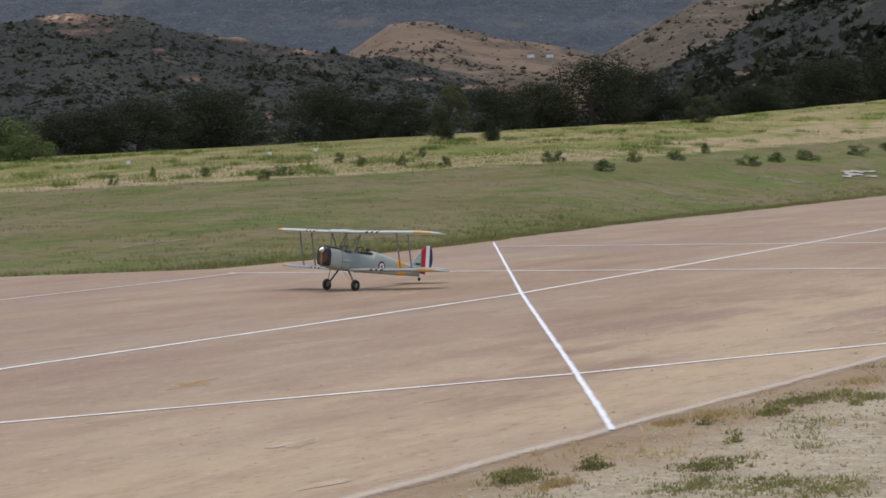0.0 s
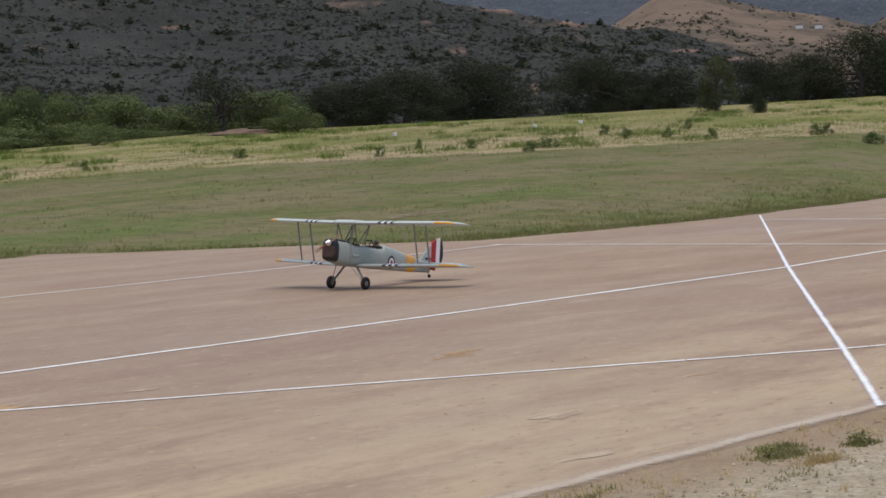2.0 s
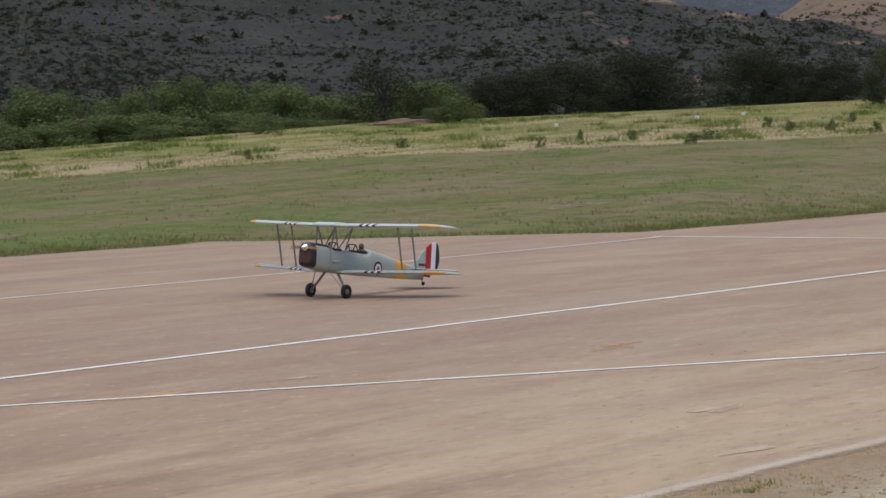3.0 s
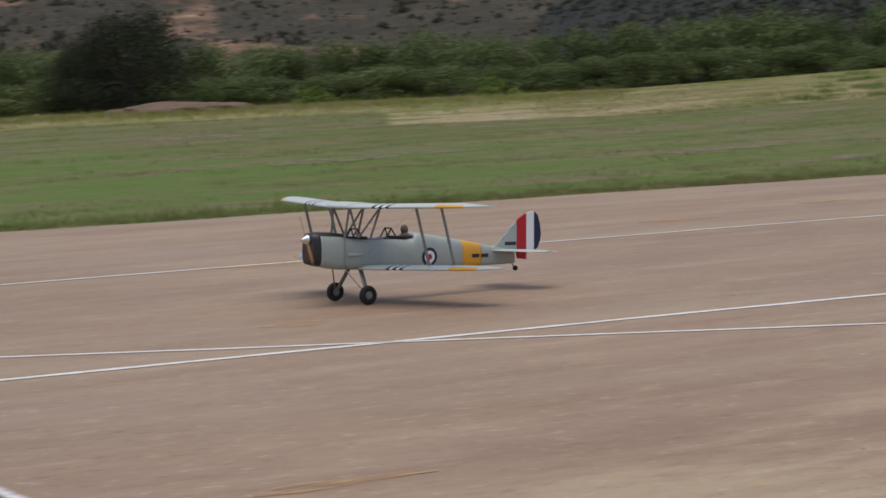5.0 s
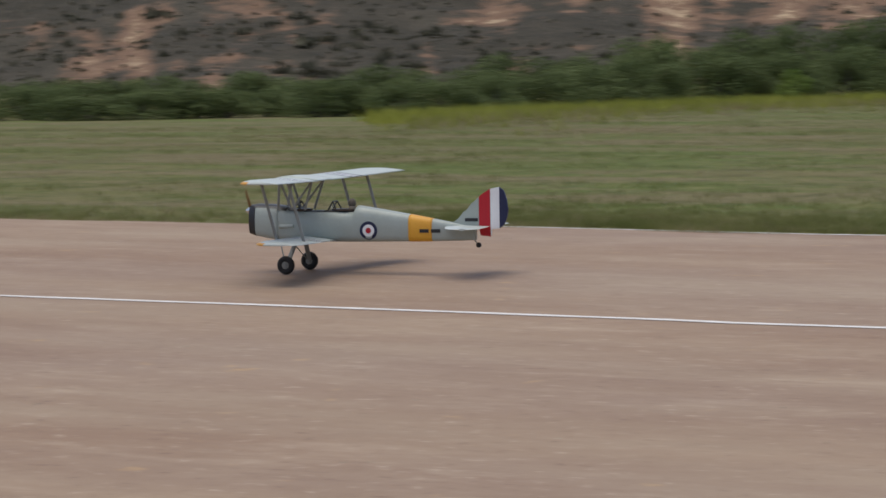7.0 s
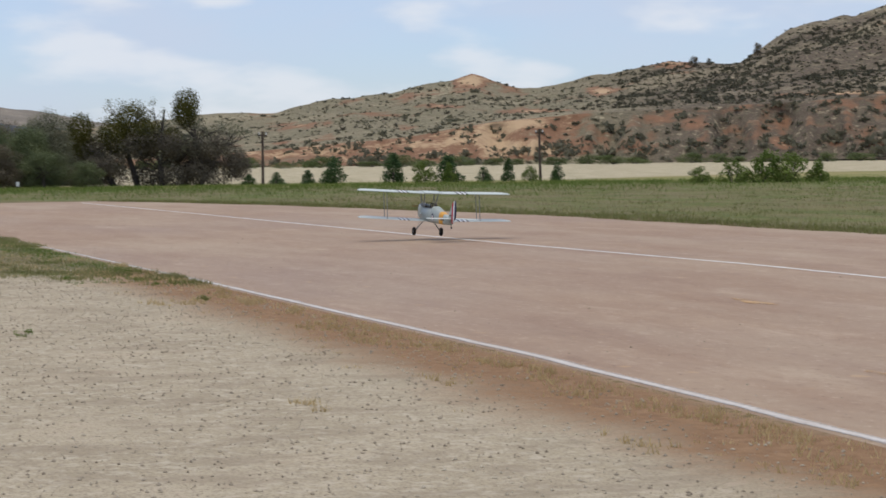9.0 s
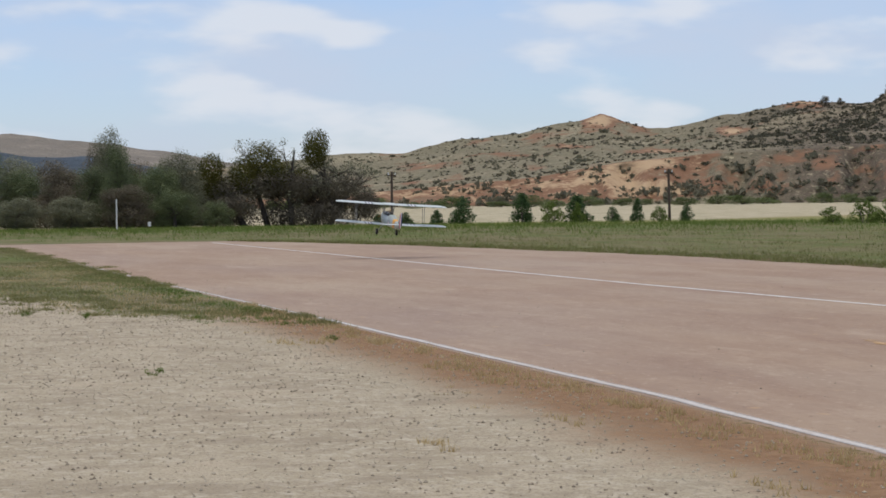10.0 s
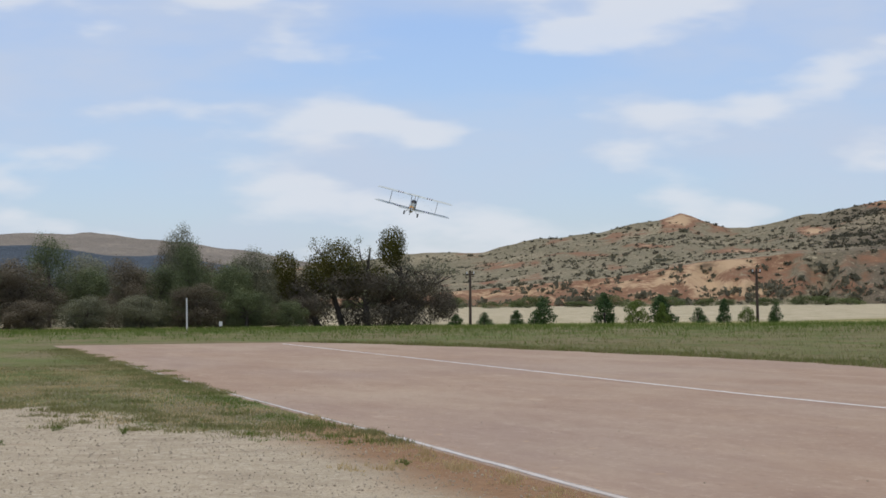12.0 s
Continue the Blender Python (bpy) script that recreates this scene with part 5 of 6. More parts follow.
    loft(bm, rings)
    bmesh.ops.recalc_face_normals(bm, faces=bm.faces)
    part("spinner", bm, M_METAL, root, "polished metal spinner", True)
    prop = bpy.data.objects.new("propeller", None)
    scene.collection.objects.link(prop)
    prop.parent = root
    prop.matrix_basis = pose(.43, 0, .53)
    for s in (1, -1):
        bm = bmesh.new()
        rings = []
        for r, c, tw in ((.03, .02, 50), (.07, .026, 38), (.13, .028, 26), (.19, .022, 19), (.22, .010, 15)):
            ct, st = math.cos(radians(tw)), math.sin(radians(tw))
            rings.append([(c / 2 * st * k + n * .003 * ct, c / 2 * ct * k * s - n * .003 * st * s, r * s) for k, n in ((-1, 0), (0, 1), (1, 0), (0, -1))])
        loft(bm, rings)
        bmesh.ops.recalc_face_normals(bm, faces=bm.faces)
        part("blade", bm, M_WOOD, prop)
    return root, wheels, prop


biplane, biplane_wheels, biplane_prop = build_biplane()


# ---- brush on the slopes, grass, gravel and weeds ----
def brush_on(surface, count, size, material, label, seed, az_range=None, u_range=(0.0, 1.0), avoid_bare=True):
    V, az, bare = surface
    rng = np.random.default_rng(seed)
    n, m, _ = V.shape
    rows = m - 2
    i0, i1 = (0, n - 1) if az_range is None else (int(np.searchsorted(az, az_range[0])), int(np.searchsorted(az, az_range[1])) - 1)
    fi = rng.uniform(i0, max(i0 + 1, i1), count * 2)
    fj = rng.uniform(u_range[0], u_range[1], count * 2) * (rows - 1)
    i, j = np.clip(fi.astype(int), 0, n - 2), np.clip(fj.astype(int), 0, rows - 2)
    a, b = (fi - i)[:, None], (fj - j)[:, None]
    P = V[i, j] * (1 - a) * (1 - b) + V[i + 1, j] * a * (1 - b) + V[i, j + 1] * (1 - a) * b + V[i + 1, j + 1] * a * b
    den = np.array([noise.fractal(Vector(p) * 0.02, 0.8, 2.0, 3) for p in P]) * 0.5 + 0.55
    keep = rng.uniform(0, 1, len(P)) < np.clip(den - (bare[i, j] * 0.45 if avoid_bare else 0), 0.05, 1)
    P = P[keep][:count]
    k = 16
    c = np.repeat(P, k, 0)
    s = np.repeat(np.minimum(rng.lognormal(-0.15, 0.5, len(P)), 2.6) * size, k)[:, None]
    d = rng.normal(size=c.shape)
    d /= np.linalg.norm(d, axis=1)[:, None]
    d[:, 2] = np.abs(d[:, 2])
    c = c + d * s * rng.uniform(0.1, 0.62, (len(c), 1)) * np.array([1.25, 1.25, 0.8])
    u, v = rng.normal(size=c.shape), rng.normal(size=c.shape)
    u /= np.linalg.norm(u, axis=1)[:, None]
    v /= np.linalg.norm(v, axis=1)[:, None]
    q = s * 0.36
    verts = np.stack([c - u * q, c + u * q, c + v * q * 1.4], 1).reshape(-1, 3)
    ob = from_arrays("hill_brush", verts.tolist(), np.arange(len(verts)).reshape(-1, 3).tolist(), material)
    return tagged(ob, label, "brush", kind="stuff")


brush_on(SURFACES[0], 3200, 0.42, M_BRUSHW, "dark chaparral brush dotting the eroded hillside", 1, None, (0.42, 1.0))
brush_on(SURFACES[0], 450, 0.8, M_BRUSHW, "larger dark shrubs scattered on the eroded hillside", 21)
brush_on(SURFACES[0], 800, 0.9, M_BRUSHW, "dark bushes in the gullies and at the foot of the bluff", 22, None, (0.0, 0.14), False)
brush_on(SURFACES[0], 650, 0.7, M_BRUSHW, "dark bushes clinging to the bluff", 26, (-76, -45), (0.1, 0.42), False)
brush_on(SURFACES[0], 13000, 0.5, M_BRUSH, "dense dark chaparral on the steep end of the hillside", 24, (-68, -45), (0.46, 1.0))
brush_on(SURFACES[0], 6000, 0.4, M_BRUSHG, "grey-green sage brush on the hillside", 2, None, (0.42, 1.0))
brush_on(SURFACES[1], 6000, 0.36, M_BRUSH, "dark brush on the slope above the river bed", 3, None, (0.05, 0.75))
brush_on(SURFACES[1], 2200, 0.9, M_BRUSH, "larger dark shrubs on the slope above the river bed", 23, None, (0.05, 0.75))
brush_on(SURFACES[1], 4000, 0.36, M_BRUSHG, "grey sage brush on the slope above the river bed", 4, None, (0.05, 0.75))
brush_on(SURFACES[2], 26000, 0.34, M_CHAP, "dense dark chaparral on the hillside", 5)
brush_on(SURFACES[2], 1400, 0.9, M_OAK, "scattered dark oaks on the hillside", 25)
brush_on(SURFACES[2], 5000, 0.36, M_BRUSHG, "grey-brown sage brush on the hillside", 6)
brush_on(SURFACES[3], 9000, 0.5, M_CHAP, "dense dark brush on the hill", 7, (66, 80), (0.1, 1.0))
brush_on(SURFACES[3], 2200, 1.3, M_OAK, "dark oaks crowding the hill", 8, (68, 80), (0.05, 1.0))
brush_on(SURFACES[4], 6000, 0.42, M_CHAP, "dark brush on the spur", 9)
brush_on(SURFACES[4], 1500, 0.36, M_BRUSHG, "grey brush on the spur", 19)
brush_on(SURFACES[5], 3500, 0.8, M_BRUSH, "scattered dark oaks on the dry grass hill", 10)
brush_on(SURFACES[6], 900, 1.5, M_BRUSH, "scattered dark oaks on the dry grass hill", 11)


def tufts(name, X, Y, height, spread, blades, material, label, seed, category="grass"):
    """Blades of grass in tufts."""
    rng = np.random.default_rng(seed)
    Zg = ground_z(X, Y)
    k = blades
    base = np.repeat(np.column_stack([X, Y, Zg]), k, 0)
    h = np.repeat(rng.uniform(0.5, 1.3, len(X)) * height, k) * rng.uniform(0.5, 1.1, len(base))
    a = rng.uniform(0, 6.283, len(base))
    sp = np.repeat(rng.uniform(0.5, 1.4, len(X)) * spread, k)
    rr = sp * np.sqrt(rng.uniform(0, 1, len(base)))
    base = base + np.column_stack([rr * np.cos(a), rr * np.sin(a), np.zeros(len(base))])
    b = rng.uniform(0, 6.283, len(base))
    w = 0.0025 + 0.05 * h
    side = np.column_stack([np.cos(b) * w, np.sin(b) * w, np.zeros(len(b))])
    tip = base + np.column_stack([rng.normal(0, 0.4, len(h)) * h, rng.normal(0, 0.4, len(h)) * h, h])
    verts = np.stack([base - side, base + side, tip], 1).reshape(-1, 3)
    ob = from_arrays(name, verts.tolist(), np.arange(len(verts)).reshape(-1, 3).tolist(), material)
    return tagged(ob, label, category, kind="stuff")


rg = np.random.default_rng(3)
# fringe beyond the far edge of the pavement
X = rg.uniform(-88, 100, 9000)
tufts("grass_fringe", X, far_edge(X) + rg.exponential(0.8, len(X)) - 0.1, 0.10, 0.14, 7, M_GRASS, "ragged green grass fringe along the runway", 1)
X = np.concatenate([rg.uniform(-14, 4, 5000), rg.uniform(0, 60, 3000)])
tufts("grass_fringe", X, far_edge(X) + rg.exponential(1.6, len(X)), 0.09, 0.16, 7, M_GRASS, "tufted green grass beside the runway", 2)
X = rg.uniform(-88, 100, 3000)
tufts("dry_fringe", X, far_edge(X) + rg.exponential(0.5, len(X)) - 0.15, 0.08, 0.12, 6, M_DRY, "dry straw grass along the runway edge", 3)
# mown field
AZ, RR = rg.uniform(-90, 74, 44000), rg.uniform(0, 1, 44000)
X, Y = polar(AZ, 24 + (knots(AZ, ((-90, 126), (-30, 70), (-10, 110), (74, 140))) - 24) * RR ** 0.8)
ok = Y > far_edge(X) + 0.3
cl = np.array([noise.fractal(Vector((x * 0.12, y * 0.3, 0)), 0.8, 2, 3) for x, y in zip(X, Y)])
g1 = ok & (cl > 0.02)
tufts("field_grass", X[g1], Y[g1], 0.09, 0.3, 7, M_GRASS, "short green grass of the mown field", 4)
g2 = ok & (cl < -0.12)
tufts("field_straw", X[g2], Y[g2], 0.07, 0.35, 6, M_DRY, "dry straw-coloured grass of the mown field", 5)
# weedy strip before the trees
AZ = rg.uniform(34, 75, 15000)
RF = field_top(AZ)[0]
X, Y = polar(AZ, RF - 40 + 42 * rg.uniform(0, 1, len(AZ)))
cl = np.array([noise.fractal(Vector((x * 0.05, y * 0.12, 5)), 0.8, 2, 3) for x, y in zip(X, Y)])
tufts("field_weeds", X[cl > .05], Y[cl > .05], 0.10, 0.75, 9, M_YELLOW, "yellow-green mustard and weeds in the uncut field", 6, "weeds")
tufts("field_weeds", X[cl > 0.2], Y[cl > 0.2], 0.10, 0.75, 7, M_BRIGHT, "fresh green weeds in the uncut field", 7, "weeds")
tufts("field_straw", X[cl < -0.12], Y[cl < -0.12], 0.10, 0.75, 9, M_DRY, "tall dry grass in the uncut field", 8)
ca = rg.uniform(40, 75, 170)
cr = field_top(ca)[0] - 36 * rg.uniform(0, 1, 170) ** 1.3
AZ, RR = np.repeat(ca, 16) + rg.normal(0, 0.22, 170 * 16), np.repeat(cr, 16) + rg.normal(0, 0.8, 170 * 16)
X, Y = polar(AZ, RR)
tufts("field_weeds", X, Y, 0.22, 0.3, 10, M_BRIGHT, "green clumps of taller weeds in the uncut field", 20, "weeds")
AZ = rg.uniform(-29, 36, 7000)
X, Y = polar(AZ, knots(AZ, ((-29, 78), (-22, 96), (-10, 116), (36, 118))) - rg.exponential(5, len(AZ)))
tufts("field_weeds", X[:3000], Y[:3000], 0.35, 0.5, 8, M_YELLOW, "yellow-green weeds below the willow thicket", 9, "weeds")
tufts("field_straw", X[3000:], Y[3000:], 0.28, 0.5, 8, M_DRY, "dry grass below the willow thicket", 10)
AZ = rg.uniform(-30, -1, 3500)
X, Y = polar(AZ, knots(AZ, ((-29, 80), (-22, 97), (-10, 118), (0, 119))) - rg.exponential(2.2, len(AZ)))
tufts("field_weeds", X, Y, 0.42, 0.5, 9, M_MUSTARD, "bright yellow-green mustard below the willow thicket", 40, "weeds")
AZ = rg.uniform(-90, -55, 7000)
X, Y = polar(AZ, 128 - rg.exponential(9, len(AZ)))
ok = (Y > far_edge(X) + 1) | (X < -92)
X, Y = X[ok], Y[ok]
tufts("field_weeds", X, Y, 0.20, 0.5, 7, M_BRIGHT, "low green weeds at the far side of the field", 11, "weeds")
# near verge
X = rg.uniform(-62, -29, 9000)
Y = rg.uniform(-4, 6.3, 9000)
rag = np.array([noise.fractal(Vector((x * 0.5, y * 0.7, 4)), 0.8, 2, 3) for x, y in zip(X, Y)])
ok = (Y > 6.3 - (-29 - X) * 0.36 + rag * 2.0) | ((X < -34) & (Y > 3.5))
cl = np.array([noise.fractal(Vector((x * 0.35, y * 0.9, 9)), 0.8, 2, 3) for x, y in zip(X, Y)])
ok &= Y < near_edge(X) - 0.1
tufts("verge_grass", X[ok & (cl > -.05)], Y[ok & (cl > -.05)], 0.05, 0.24, 9, M_VERGE, "patchy green grass on the gravel verge", 12)
tufts("verge_straw", X[ok & (cl < .1)], Y[ok & (cl < .1)], 0.045, 0.24, 7, M_STRAW, "dry grass on the gravel verge", 13)
X = rg.uniform(-34, 10, 1000)
tufts("verge_straw", X, near_edge(X) - 0.05 - rg.exponential(0.28, len(X)), 0.035, 0.06, 6, M_STRAW, "dry straw along the runway edge", 14)
cx = rg.uniform(-46, -29, 70)
cy = np.minimum(6.2, 6.3 - (-29 - cx) * 0.36 + rg.normal(0.3, 0.9, 70))
X = np.repeat(cx, 24) + rg.normal(0, 0.22, 70 * 24)
Y = np.minimum(np.repeat(cy, 24) + rg.normal(0, 0.16, 70 * 24), 6.3)
tufts("verge_grass", X, Y, 0.06, 0.08, 8, M_VERGE, "ragged green clumps at the edge of the verge turf", 17)
cx = rg.uniform(-36, -6, 70)
X = np.repeat(cx, 12) + rg.normal(0, 0.22, 70 * 12)
Y = np.minimum(np.repeat(6.25 - rg.exponential(0.25, 70), 12) + rg.normal(0, 0.05, 70 * 12), 6.4)
tufts("verge_straw", X, Y, 0.055, 0.05, 7, M_STRAW, "golden dry tufts along the runway edge", 18)
cx, cy = rg.uniform(9, 26, 26), rg.uniform(0.42, 1, 26)
cy = near_edge(cx) - 2.6 * cy ** 2 + 0.35
X = np.repeat(cx, 22) + rg.normal(0, 0.16, 26 * 22)
Y = np.repeat(cy, 22) + rg.normal(0, 0.10, 26 * 22)
tufts("verge_grass", X, Y, 0.03, 0.05, 6, M_VERGE, "small green tufts in the gravel", 15)
X = np.repeat(rg.uniform(9, 26, 40), 12) + rg.normal(0, 0.14, 480)
tufts("verge_straw", X, near_edge(X) - np.abs(rg.normal(0, 0.7, 480)), 0.045, 0.05, 6, M_STRAW, "small dry tufts in the gravel", 16)


# clumps on the east verge: place, reach, share of dry blades
for i, (x, y, reach, dry) in enumerate(((11.68, 4.66, .15, 0), (14.02, 5.19, .10, 0), (14.6, 5.25, .16, 0), (15.0, 5.13, .18, 0), (14.93, 4.84, .12, 0), (10.95, 4.49, .16, 0), (11.01, 4.13, .2, 0), (10.99, 3.79, .2, 0), (11.25, 5.62, .08, 0), (11.01, 5.45, .10, 0), (13.87, 5.5, .09, 1), (13.42, 5.62, .06, 1), (10.88, 5.2, .08, 1), (11.52, 5.27, .06, 0), (15.89, 5.2, .12, 1), (18.0, 5.3, .15, 1), (17.2, 5.1, .15, 0))):
    n_ = int(60 + 500 * reach)
    X = x + rg.normal(0, reach, n_)
    Y = np.minimum(y + rg.normal(0, reach * 0.55, n_), near_edge(X) - 0.03)
    tufts("grass_clump", X, Y, 0.028 if not dry else 0.035, 0.03, 6, M_STRAW if dry else M_VERGE, "dry rusty grass clump in the gravel" if dry else "low green grass clump in the gravel", 300 + i)
# turf creeping over the runway's edge towards its end
X = rg.uniform(-82, -43, 3000)
Y = near_edge(X) + 0.35 * np.array([noise.fractal(Vector((x * 0.6, 3, 8)), 0.8, 2, 3) for x in X]) * smoothstep(-43, -52, X) * 1.6 - rg.exponential(0.35, len(X)) + 0.12
tufts("verge_grass", X, Y, 0.055, 0.12, 8, M_VERGE, "ragged turf creeping over the runway edge", 330)
X = rg.uniform(-50, -29, 150)
Y = near_edge(X) - 0.1 - rg.exponential(0.5, len(X))
tufts("verge_weeds", np.repeat(X, 5) + rg.normal(0, .12, 750), np.minimum(np.repeat(Y, 5) + rg.normal(0, .1, 750), 6.4), 0.05, 0.06, 7, M_BRIGHT, "leafy green weeds along the runway edge", 331, "weeds")


def stones(name, X, Y, size, label, seed):
    rng = np.random.default_rng(seed)
    k = len(X)
    o = np.array([(1, 0, 0), (-1, 0, 0), (0, 1, 0), (0, -1, 0), (0, 0, 1), (0, 0, -1)], float)
    s = np.minimum(size * rng.lognormal(0, 0.65, k), 0.014)
    V = o[None] * s[:, None, None] * rng.uniform(0.6, 1.3, (k, 6, 1)) * np.array([1, 1, 0.85])
    a = rng.uniform(0, 6.283, k)
    c, sn = np.cos(a)[:, None], np.sin(a)[:, None]
    V = np.stack([V[..., 0] * c - V[..., 1] * sn, V[..., 0] * sn + V[..., 1] * c, V[..., 2]], -1)
    V += np.column_stack([X, Y, ground_z(X, Y) + s * 0.25])[:, None]
    f = np.array([(0, 2, 4), (2, 1, 4), (1, 3, 4), (3, 0, 4), (2, 0, 5), (1, 2, 5), (3, 1, 5), (0, 3, 5)])
    F = (f[None] + 6 * np.arange(k)[:, None, None]).reshape(-1, 3)
    ob = from_arrays(name, V.reshape(-1, 3).tolist(), F.tolist(), M_STONE)
    return tagged(ob, label, "gravel", kind="stuff")


X = np.concatenate([rg.uniform(-45, -8, 30000), rg.uniform(8, 24, 14000)])
Y = np.concatenate([rg.uniform(-3, 6.2, 30000), rg.uniform(0.5, 5.6, 14000)])
ok = Y < near_edge(X) - 0.15
stones("gravel", X[ok], Y[ok], 0.0062, "loose gravel and pebbles scattered on the dirt verge", 1)
X = rg.uniform(-60, 40, 2600)
stones("grit", X, near_edge(X) + 0.2 + 15 * rg.uniform(0, 1, 2600) ** 1.5, 0.007, "bits of grit lying on the runway", 2)


def weed(x, y, h, label, bloom=0, seed=0, green=M_BRIGHT):
    """A leafy weed, with thin stalks and small blooms where it flowers."""
    rng = np.random.default_rng(seed)
    root = new("weed")
    root.matrix_basis = pose(x, y, float(ground_z(x, y)))
    tagged(root, label, "weed")
    cs = [(rng.normal(0, .05), rng.normal(0, .05), rng.uniform(.01, .09)) for _ in range(8)]
    v, f = leaf_cloud([tuple(.7 * q for q in c_) for c_ in cs], [.03] * 8, 160, .014, rng)
    v[:, 2] = np.maximum(v[:, 2], 0)
    from_arrays("leaves", v.tolist(), f.tolist(), green, root)
    bm, tips = bmesh.new(), []
    for i in range(4 if not bloom else 14):
        a = rng.uniform(0, 6.283)
        tip = Vector((math.cos(a) * h * .55 * rng.uniform(.2, 1), math.sin(a) * h * .55 * rng.uniform(.2, 1), h * rng.uniform(.5, 1)))
        tube(bm, (0, 0, 0), tip, .0018, .001, 4, False)
        tips.append(tuple(tip))
    tagged(part("stalk", bm, green, root), kind="stuff")
    if bloom:
        v, f = leaf_cloud(tips, [.014] * len(tips), bloom, .011, rng)
        tagged(from_arrays("bloom", v.tolist(), f.tolist(), M_BLOOM, root), kind="stuff")


weed(-10.4, 5.9, .2, "flowering mustard weed with small yellow blooms", 120, 1)
weed(-9.9, 5.75, .17, "flowering mustard weed with small yellow blooms", 90, 2)
for i, (x, y) in enumerate(((-9.64, 5.59), (-9.3, 5.15), (-9.45, 5.95), (-21.9, 3.05), (-30.8, 4.84), (-31.9, 3.5), (-30.4, 2.0), (-26, 5.6), (-33, 2.8), (11.5, 4.65), (13.4, 5.4), (13.9, 5.1), (14.5, 4.8), (10.9, 5.5), (11.5, 5.3), (12.6, 4.9))):
    weed(x, y, .14 if x < 0 else .06, "small green weed growing in the gravel", 0, 10 + i, M_BRIGHT if x < 0 else M_VERGE)

# earth mounds at the field edge, pale concrete slab in the grass
for az, r, w, h, sd in ((25.6, 117, 3.6, .55, 1), (24.6, 118, 2.2, .4, 2), (51, 120, 1.7, .3, 3), (4.5, 116, 2.0, .25, 4)):
    x, y = polar(az, r)
    bm = bmesh.new()
    bmesh.ops.create_icosphere(bm, subdivisions=4, radius=1)
    for v in bm.verts:
        k_ = 1 + 0.28 * noise.fractal(v.co * 1.7 + Vector((sd * 9, 0, 0)), .8, 2, 4)
        v.co = Vector((v.co.x * w * k_, v.co.y * w * .5 * k_, v.co.z * h * k_))
    mo = part("earth_mound", bm, plain("brown_mound_earth", (0.20, 0.13, 0.09), (0.13, 0.085, 0.06), 2, 0.95, bump=0.05), None, smooth=True)
    mo.matrix_basis = pose(x, y, float(ground_z(x, y)) - 0.05, 0, 0, -az)
    tagged(mo, "low mound of bare brown earth", "mound")
M_SLAB = plain("pale_concrete", (0.46, 0.43, 0.39), (0.30, 0.27, 0.22), 2, 0.9)
for i, (dx, dy, rx, ry) in enumerate(((0, 0, 1.0, .3), (1.6, .5, .9, .35), (-1.7, -.3, .6, .18), (.6, -.7, .7, .15), (3.0, .2, .6, .2))):
    flat_patch("concrete_slab", 104 + dx, 34.2 + dy, rx, ry, M_SLAB, "broken piece of pale concrete slab in the grass", 77 + i, 0.05)


def hill_house(az, r, el):
    x, y = polar(az, r)
    root = new("house")
    root.matrix_basis = pose(x, y, 1.6 + r * math.tan(radians(el)) - .3, 0, 0, -az)
    tagged(root, "small white farmhouse far off on the dry hill", "house")
    bm = bmesh.new()
    box(bm, (-1.0, -.8, -.6), (1.0, .8, .35))
    part("wall", bm, M_WHITE, root)
    bm = bmesh.new()
    loft(bm, [[(s * 1.1, -.9, .35), (s * 1.1, .9, .35), (s * 1.1, 0, .75)] for s in (-1, 1)])
    part("roof", bm, M_POLE, root)


hill_house(64.3, 690, 2.82)
hill_house(64.75, 700, 2.8)
# lone trees on the western ridge
for az, el_b, el_t, wd in ((-66.1, 2.0, 2.42, .24), (-65.75, 2.03, 2.32, .12), (-64.6, 2.25, 2.74, .22)):
    x, y = polar(az, 545)
    t_ = copy_thing(euc[1], pose(x, y, 1.6 + 545 * math.tan(radians(el_b)), 0, 0, az * 30))
    sc = 545 * radians(wd) / 4.4
    t_.matrix_basis = t_.matrix_basis @ Matrix.Diagonal((sc, sc, 545 * radians(el_t - el_b) / 6.5, 1))
    tagged(t_, "lone dark tree on the ridge")

# small white markers left in the uncut field
for az, r in ((57.95, 108), (59.05, 112), (54.6, 106)):
    x, y = polar(az, r)
    bm = bmesh.new()
    box(bm, (-.1, -.06, 0), (.1, .06, .16))
    bmesh.ops.bevel(bm, geom=bm.edges, offset=.01, segments=1, affect="EDGES")
    ob = part("marker_box", bm, M_WHITE, None)
    ob.matrix_basis = pose(x, y, float(ground_z(x, y)) + .02, 0, 0, az)
    tagged(ob, "small white marker box lying in the dry weeds", "marker", "field markers")


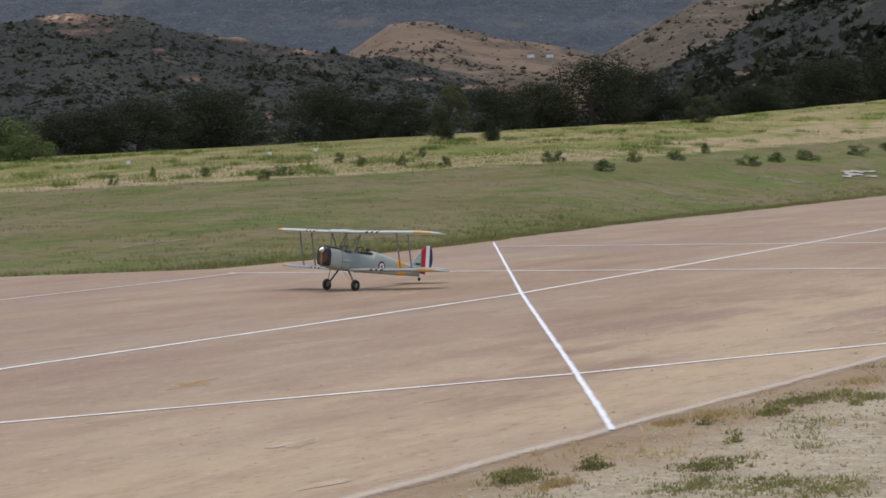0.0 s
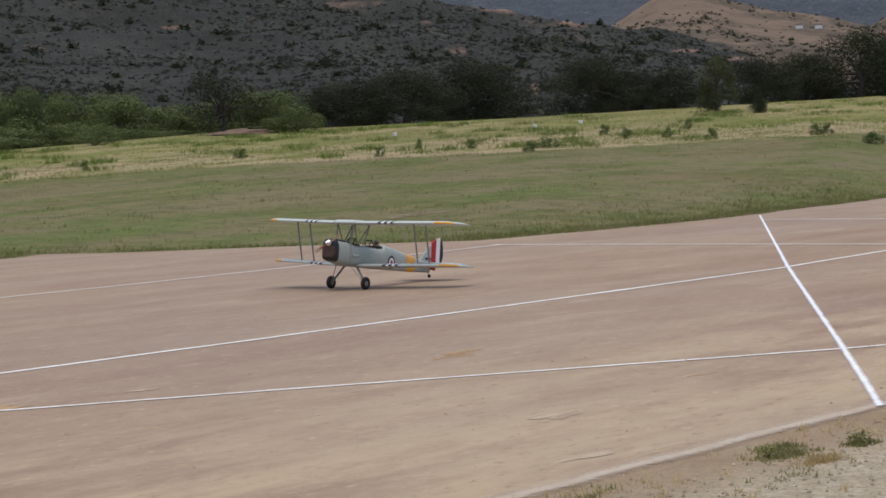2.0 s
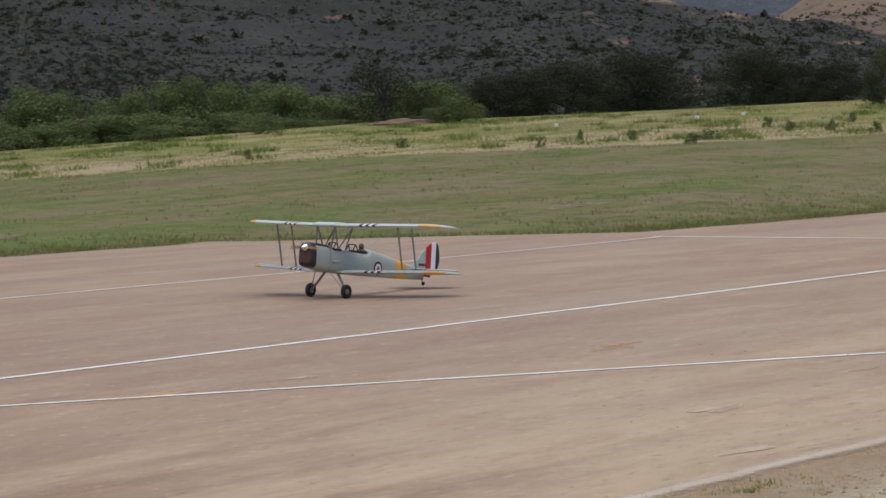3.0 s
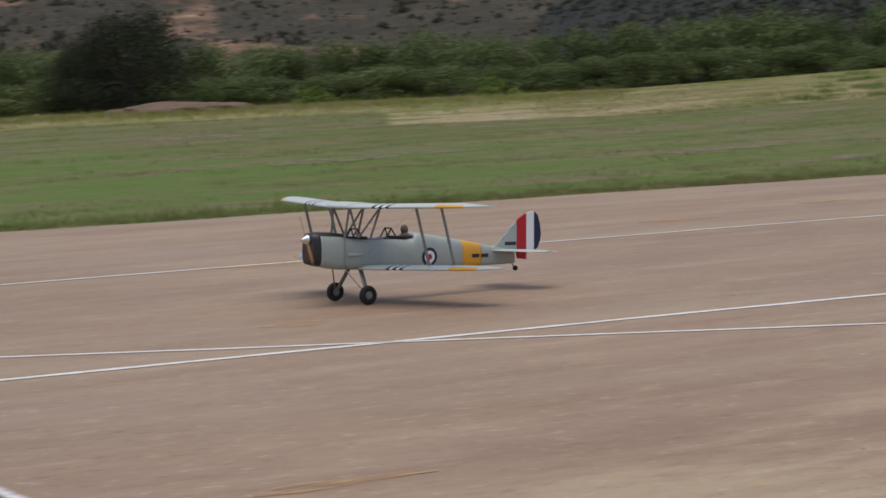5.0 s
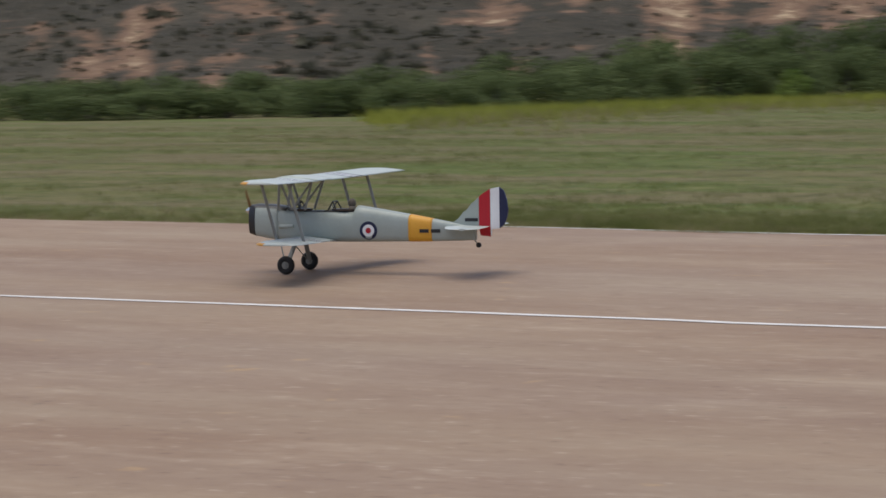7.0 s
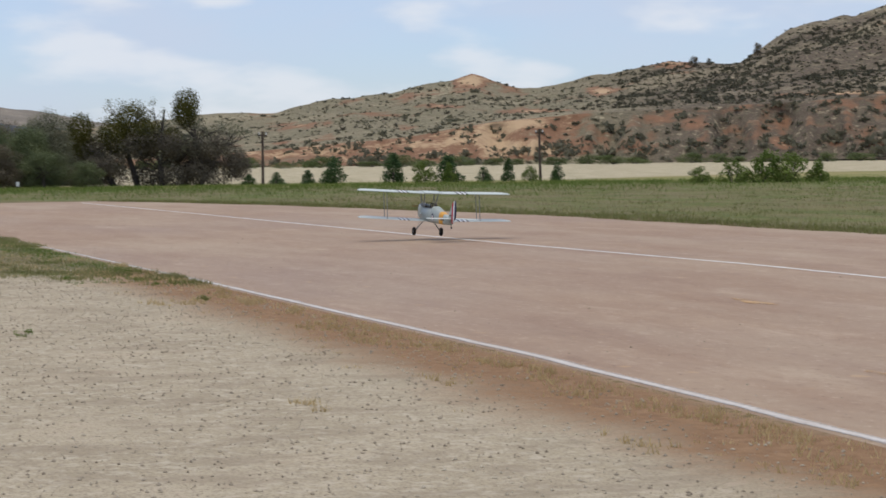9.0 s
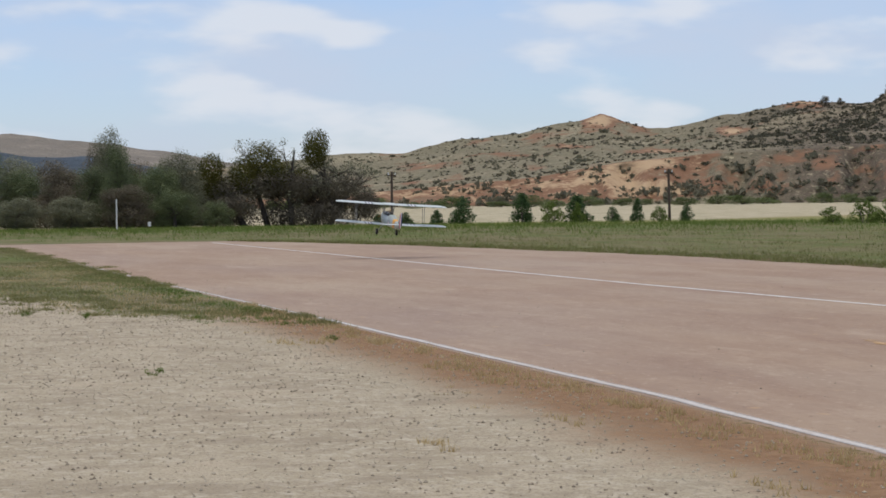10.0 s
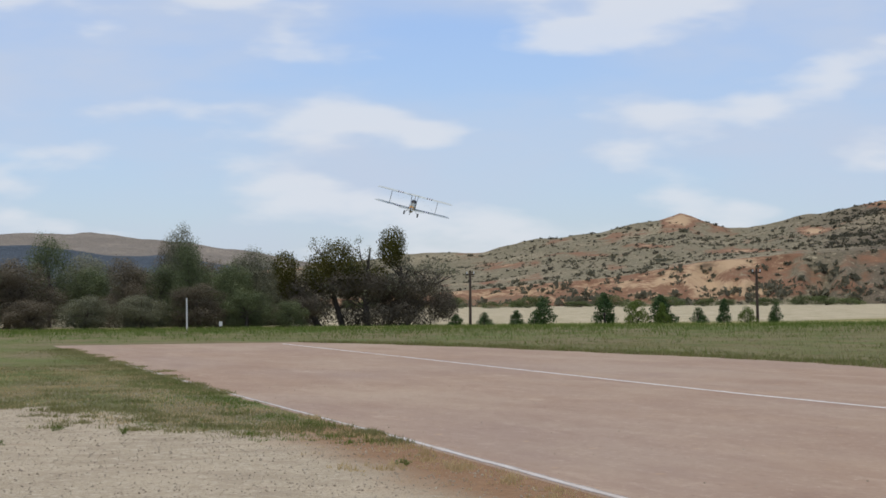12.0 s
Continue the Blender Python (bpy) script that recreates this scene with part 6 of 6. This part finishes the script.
# ---- what moves ----
FLIGHT = (  # seconds, x, y, height over the runway, bank, nose up, heading
    (0, 28.05, 16.52, 0, -2, 6.6, 168.8),
    (0.5, 26.78, 16.67, 0, -2, 6.6, 170.6),
    (1, 25.51, 16.83, 0, -1.9, 6.6, 173),
    (1.5, 24.27, 17.0, 0, -1.9, 6.6, 176.2),
    (2, 22.98, 17.12, 0, -1.9, 6.6, 179),
    (2.5, 21.48, 17.17, 0, -1.8, 6.6, 180),
    (3, 19.85, 17.26, 0, -1.6, 6.6, 179.8),
    (3.5, 17.93, 17.3, 0, -1.3, 6.3, 180.5),
    (3.7, 17.0, 17.27, 0, -1.1, 6.2, 180.9),
    (4.1, 15.25, 17.28, 0, -0.95, 5.57, 181.01),
    (4.5, 13.06, 17.19, 0, -0.75, 4.2, 181.74),
    (4.9, 10.37, 17.15, 0, -0.59, 2.68, 181.97),
    (5.3, 7.1, 17.16, 0, -0.6, 1.6, 181),
    (5.5, 5.32, 17.22, 0, -0.8, 0.5, 178),
    (5.7, 3.345, 17.44, 0, -0.6, 0.2, 173.5),
    (6, 0.56, 17.76, 0, -0.3, 0.2, 174),
    (6.3, -2.47, 17.95, 0, 0, 0.3, 180),
    (6.5, -4.68, 18.07, 0, 0.1, 0.2, 185),
    (6.7, -7.03, 17.95, 0, 0.2, 0, 188.5),
    (7.1, -12.2, 17.25, 0, 0.21, -0.01, 188.58),
    (7.5, -17.85, 15.75, 0, 0.14, 0.15, 185.9),
    (7.9, -23.96, 14.12, 0, 0.03, 0.38, 182.4),
    (8.3, -30.59, 13.25, 0, -0.1, 0.6, 180),
    (8.5, -34.04, 13.2, 0, -0.3, 0.9, 178),
    (9, -42.29, 13.33, 0.06, 2.5, 1.9, 177.2),
    (9.5, -51.54, 13.88, 0.19, 3.9, 2.7, 177.5),
    (10, -59.91, 14.32, 0.58, 4.1, 4.5, 177),
    (10.5, -69.4, 15.3, 1.24, 4.3, 6.2, 175),
    (11, -77.87, 16.37, 2.16, 6.7, 7, 172),
    (11.5, -85.2, 17.5, 3.2, 11, 7.5, 169),
    (12, -91.9, 19.9, 4.62, 15.4, 8, 164.5),
)


def motions():
    rows = []
    for t, x, y, h, bank, up, hdg in FLIGHT:
        rows.append((t, pose(x, y, float(ground_z(x, y)) + 0.007 + h, bank, -up, hdg)))
    walk(biplane, rows)
    spin = [(k / 30, pose(.43, 0, .53, 77.0 * k, 0, 0)) for k in range(361)]
    walk(biplane_prop, spin)
    for wh, y in zip(biplane_wheels, (.26, -.26)):
        walk(wh, [(k / 30, pose(0, y, .08, 0, (50.0 * k) % 360, 0)) for k in range(361)])


motions()
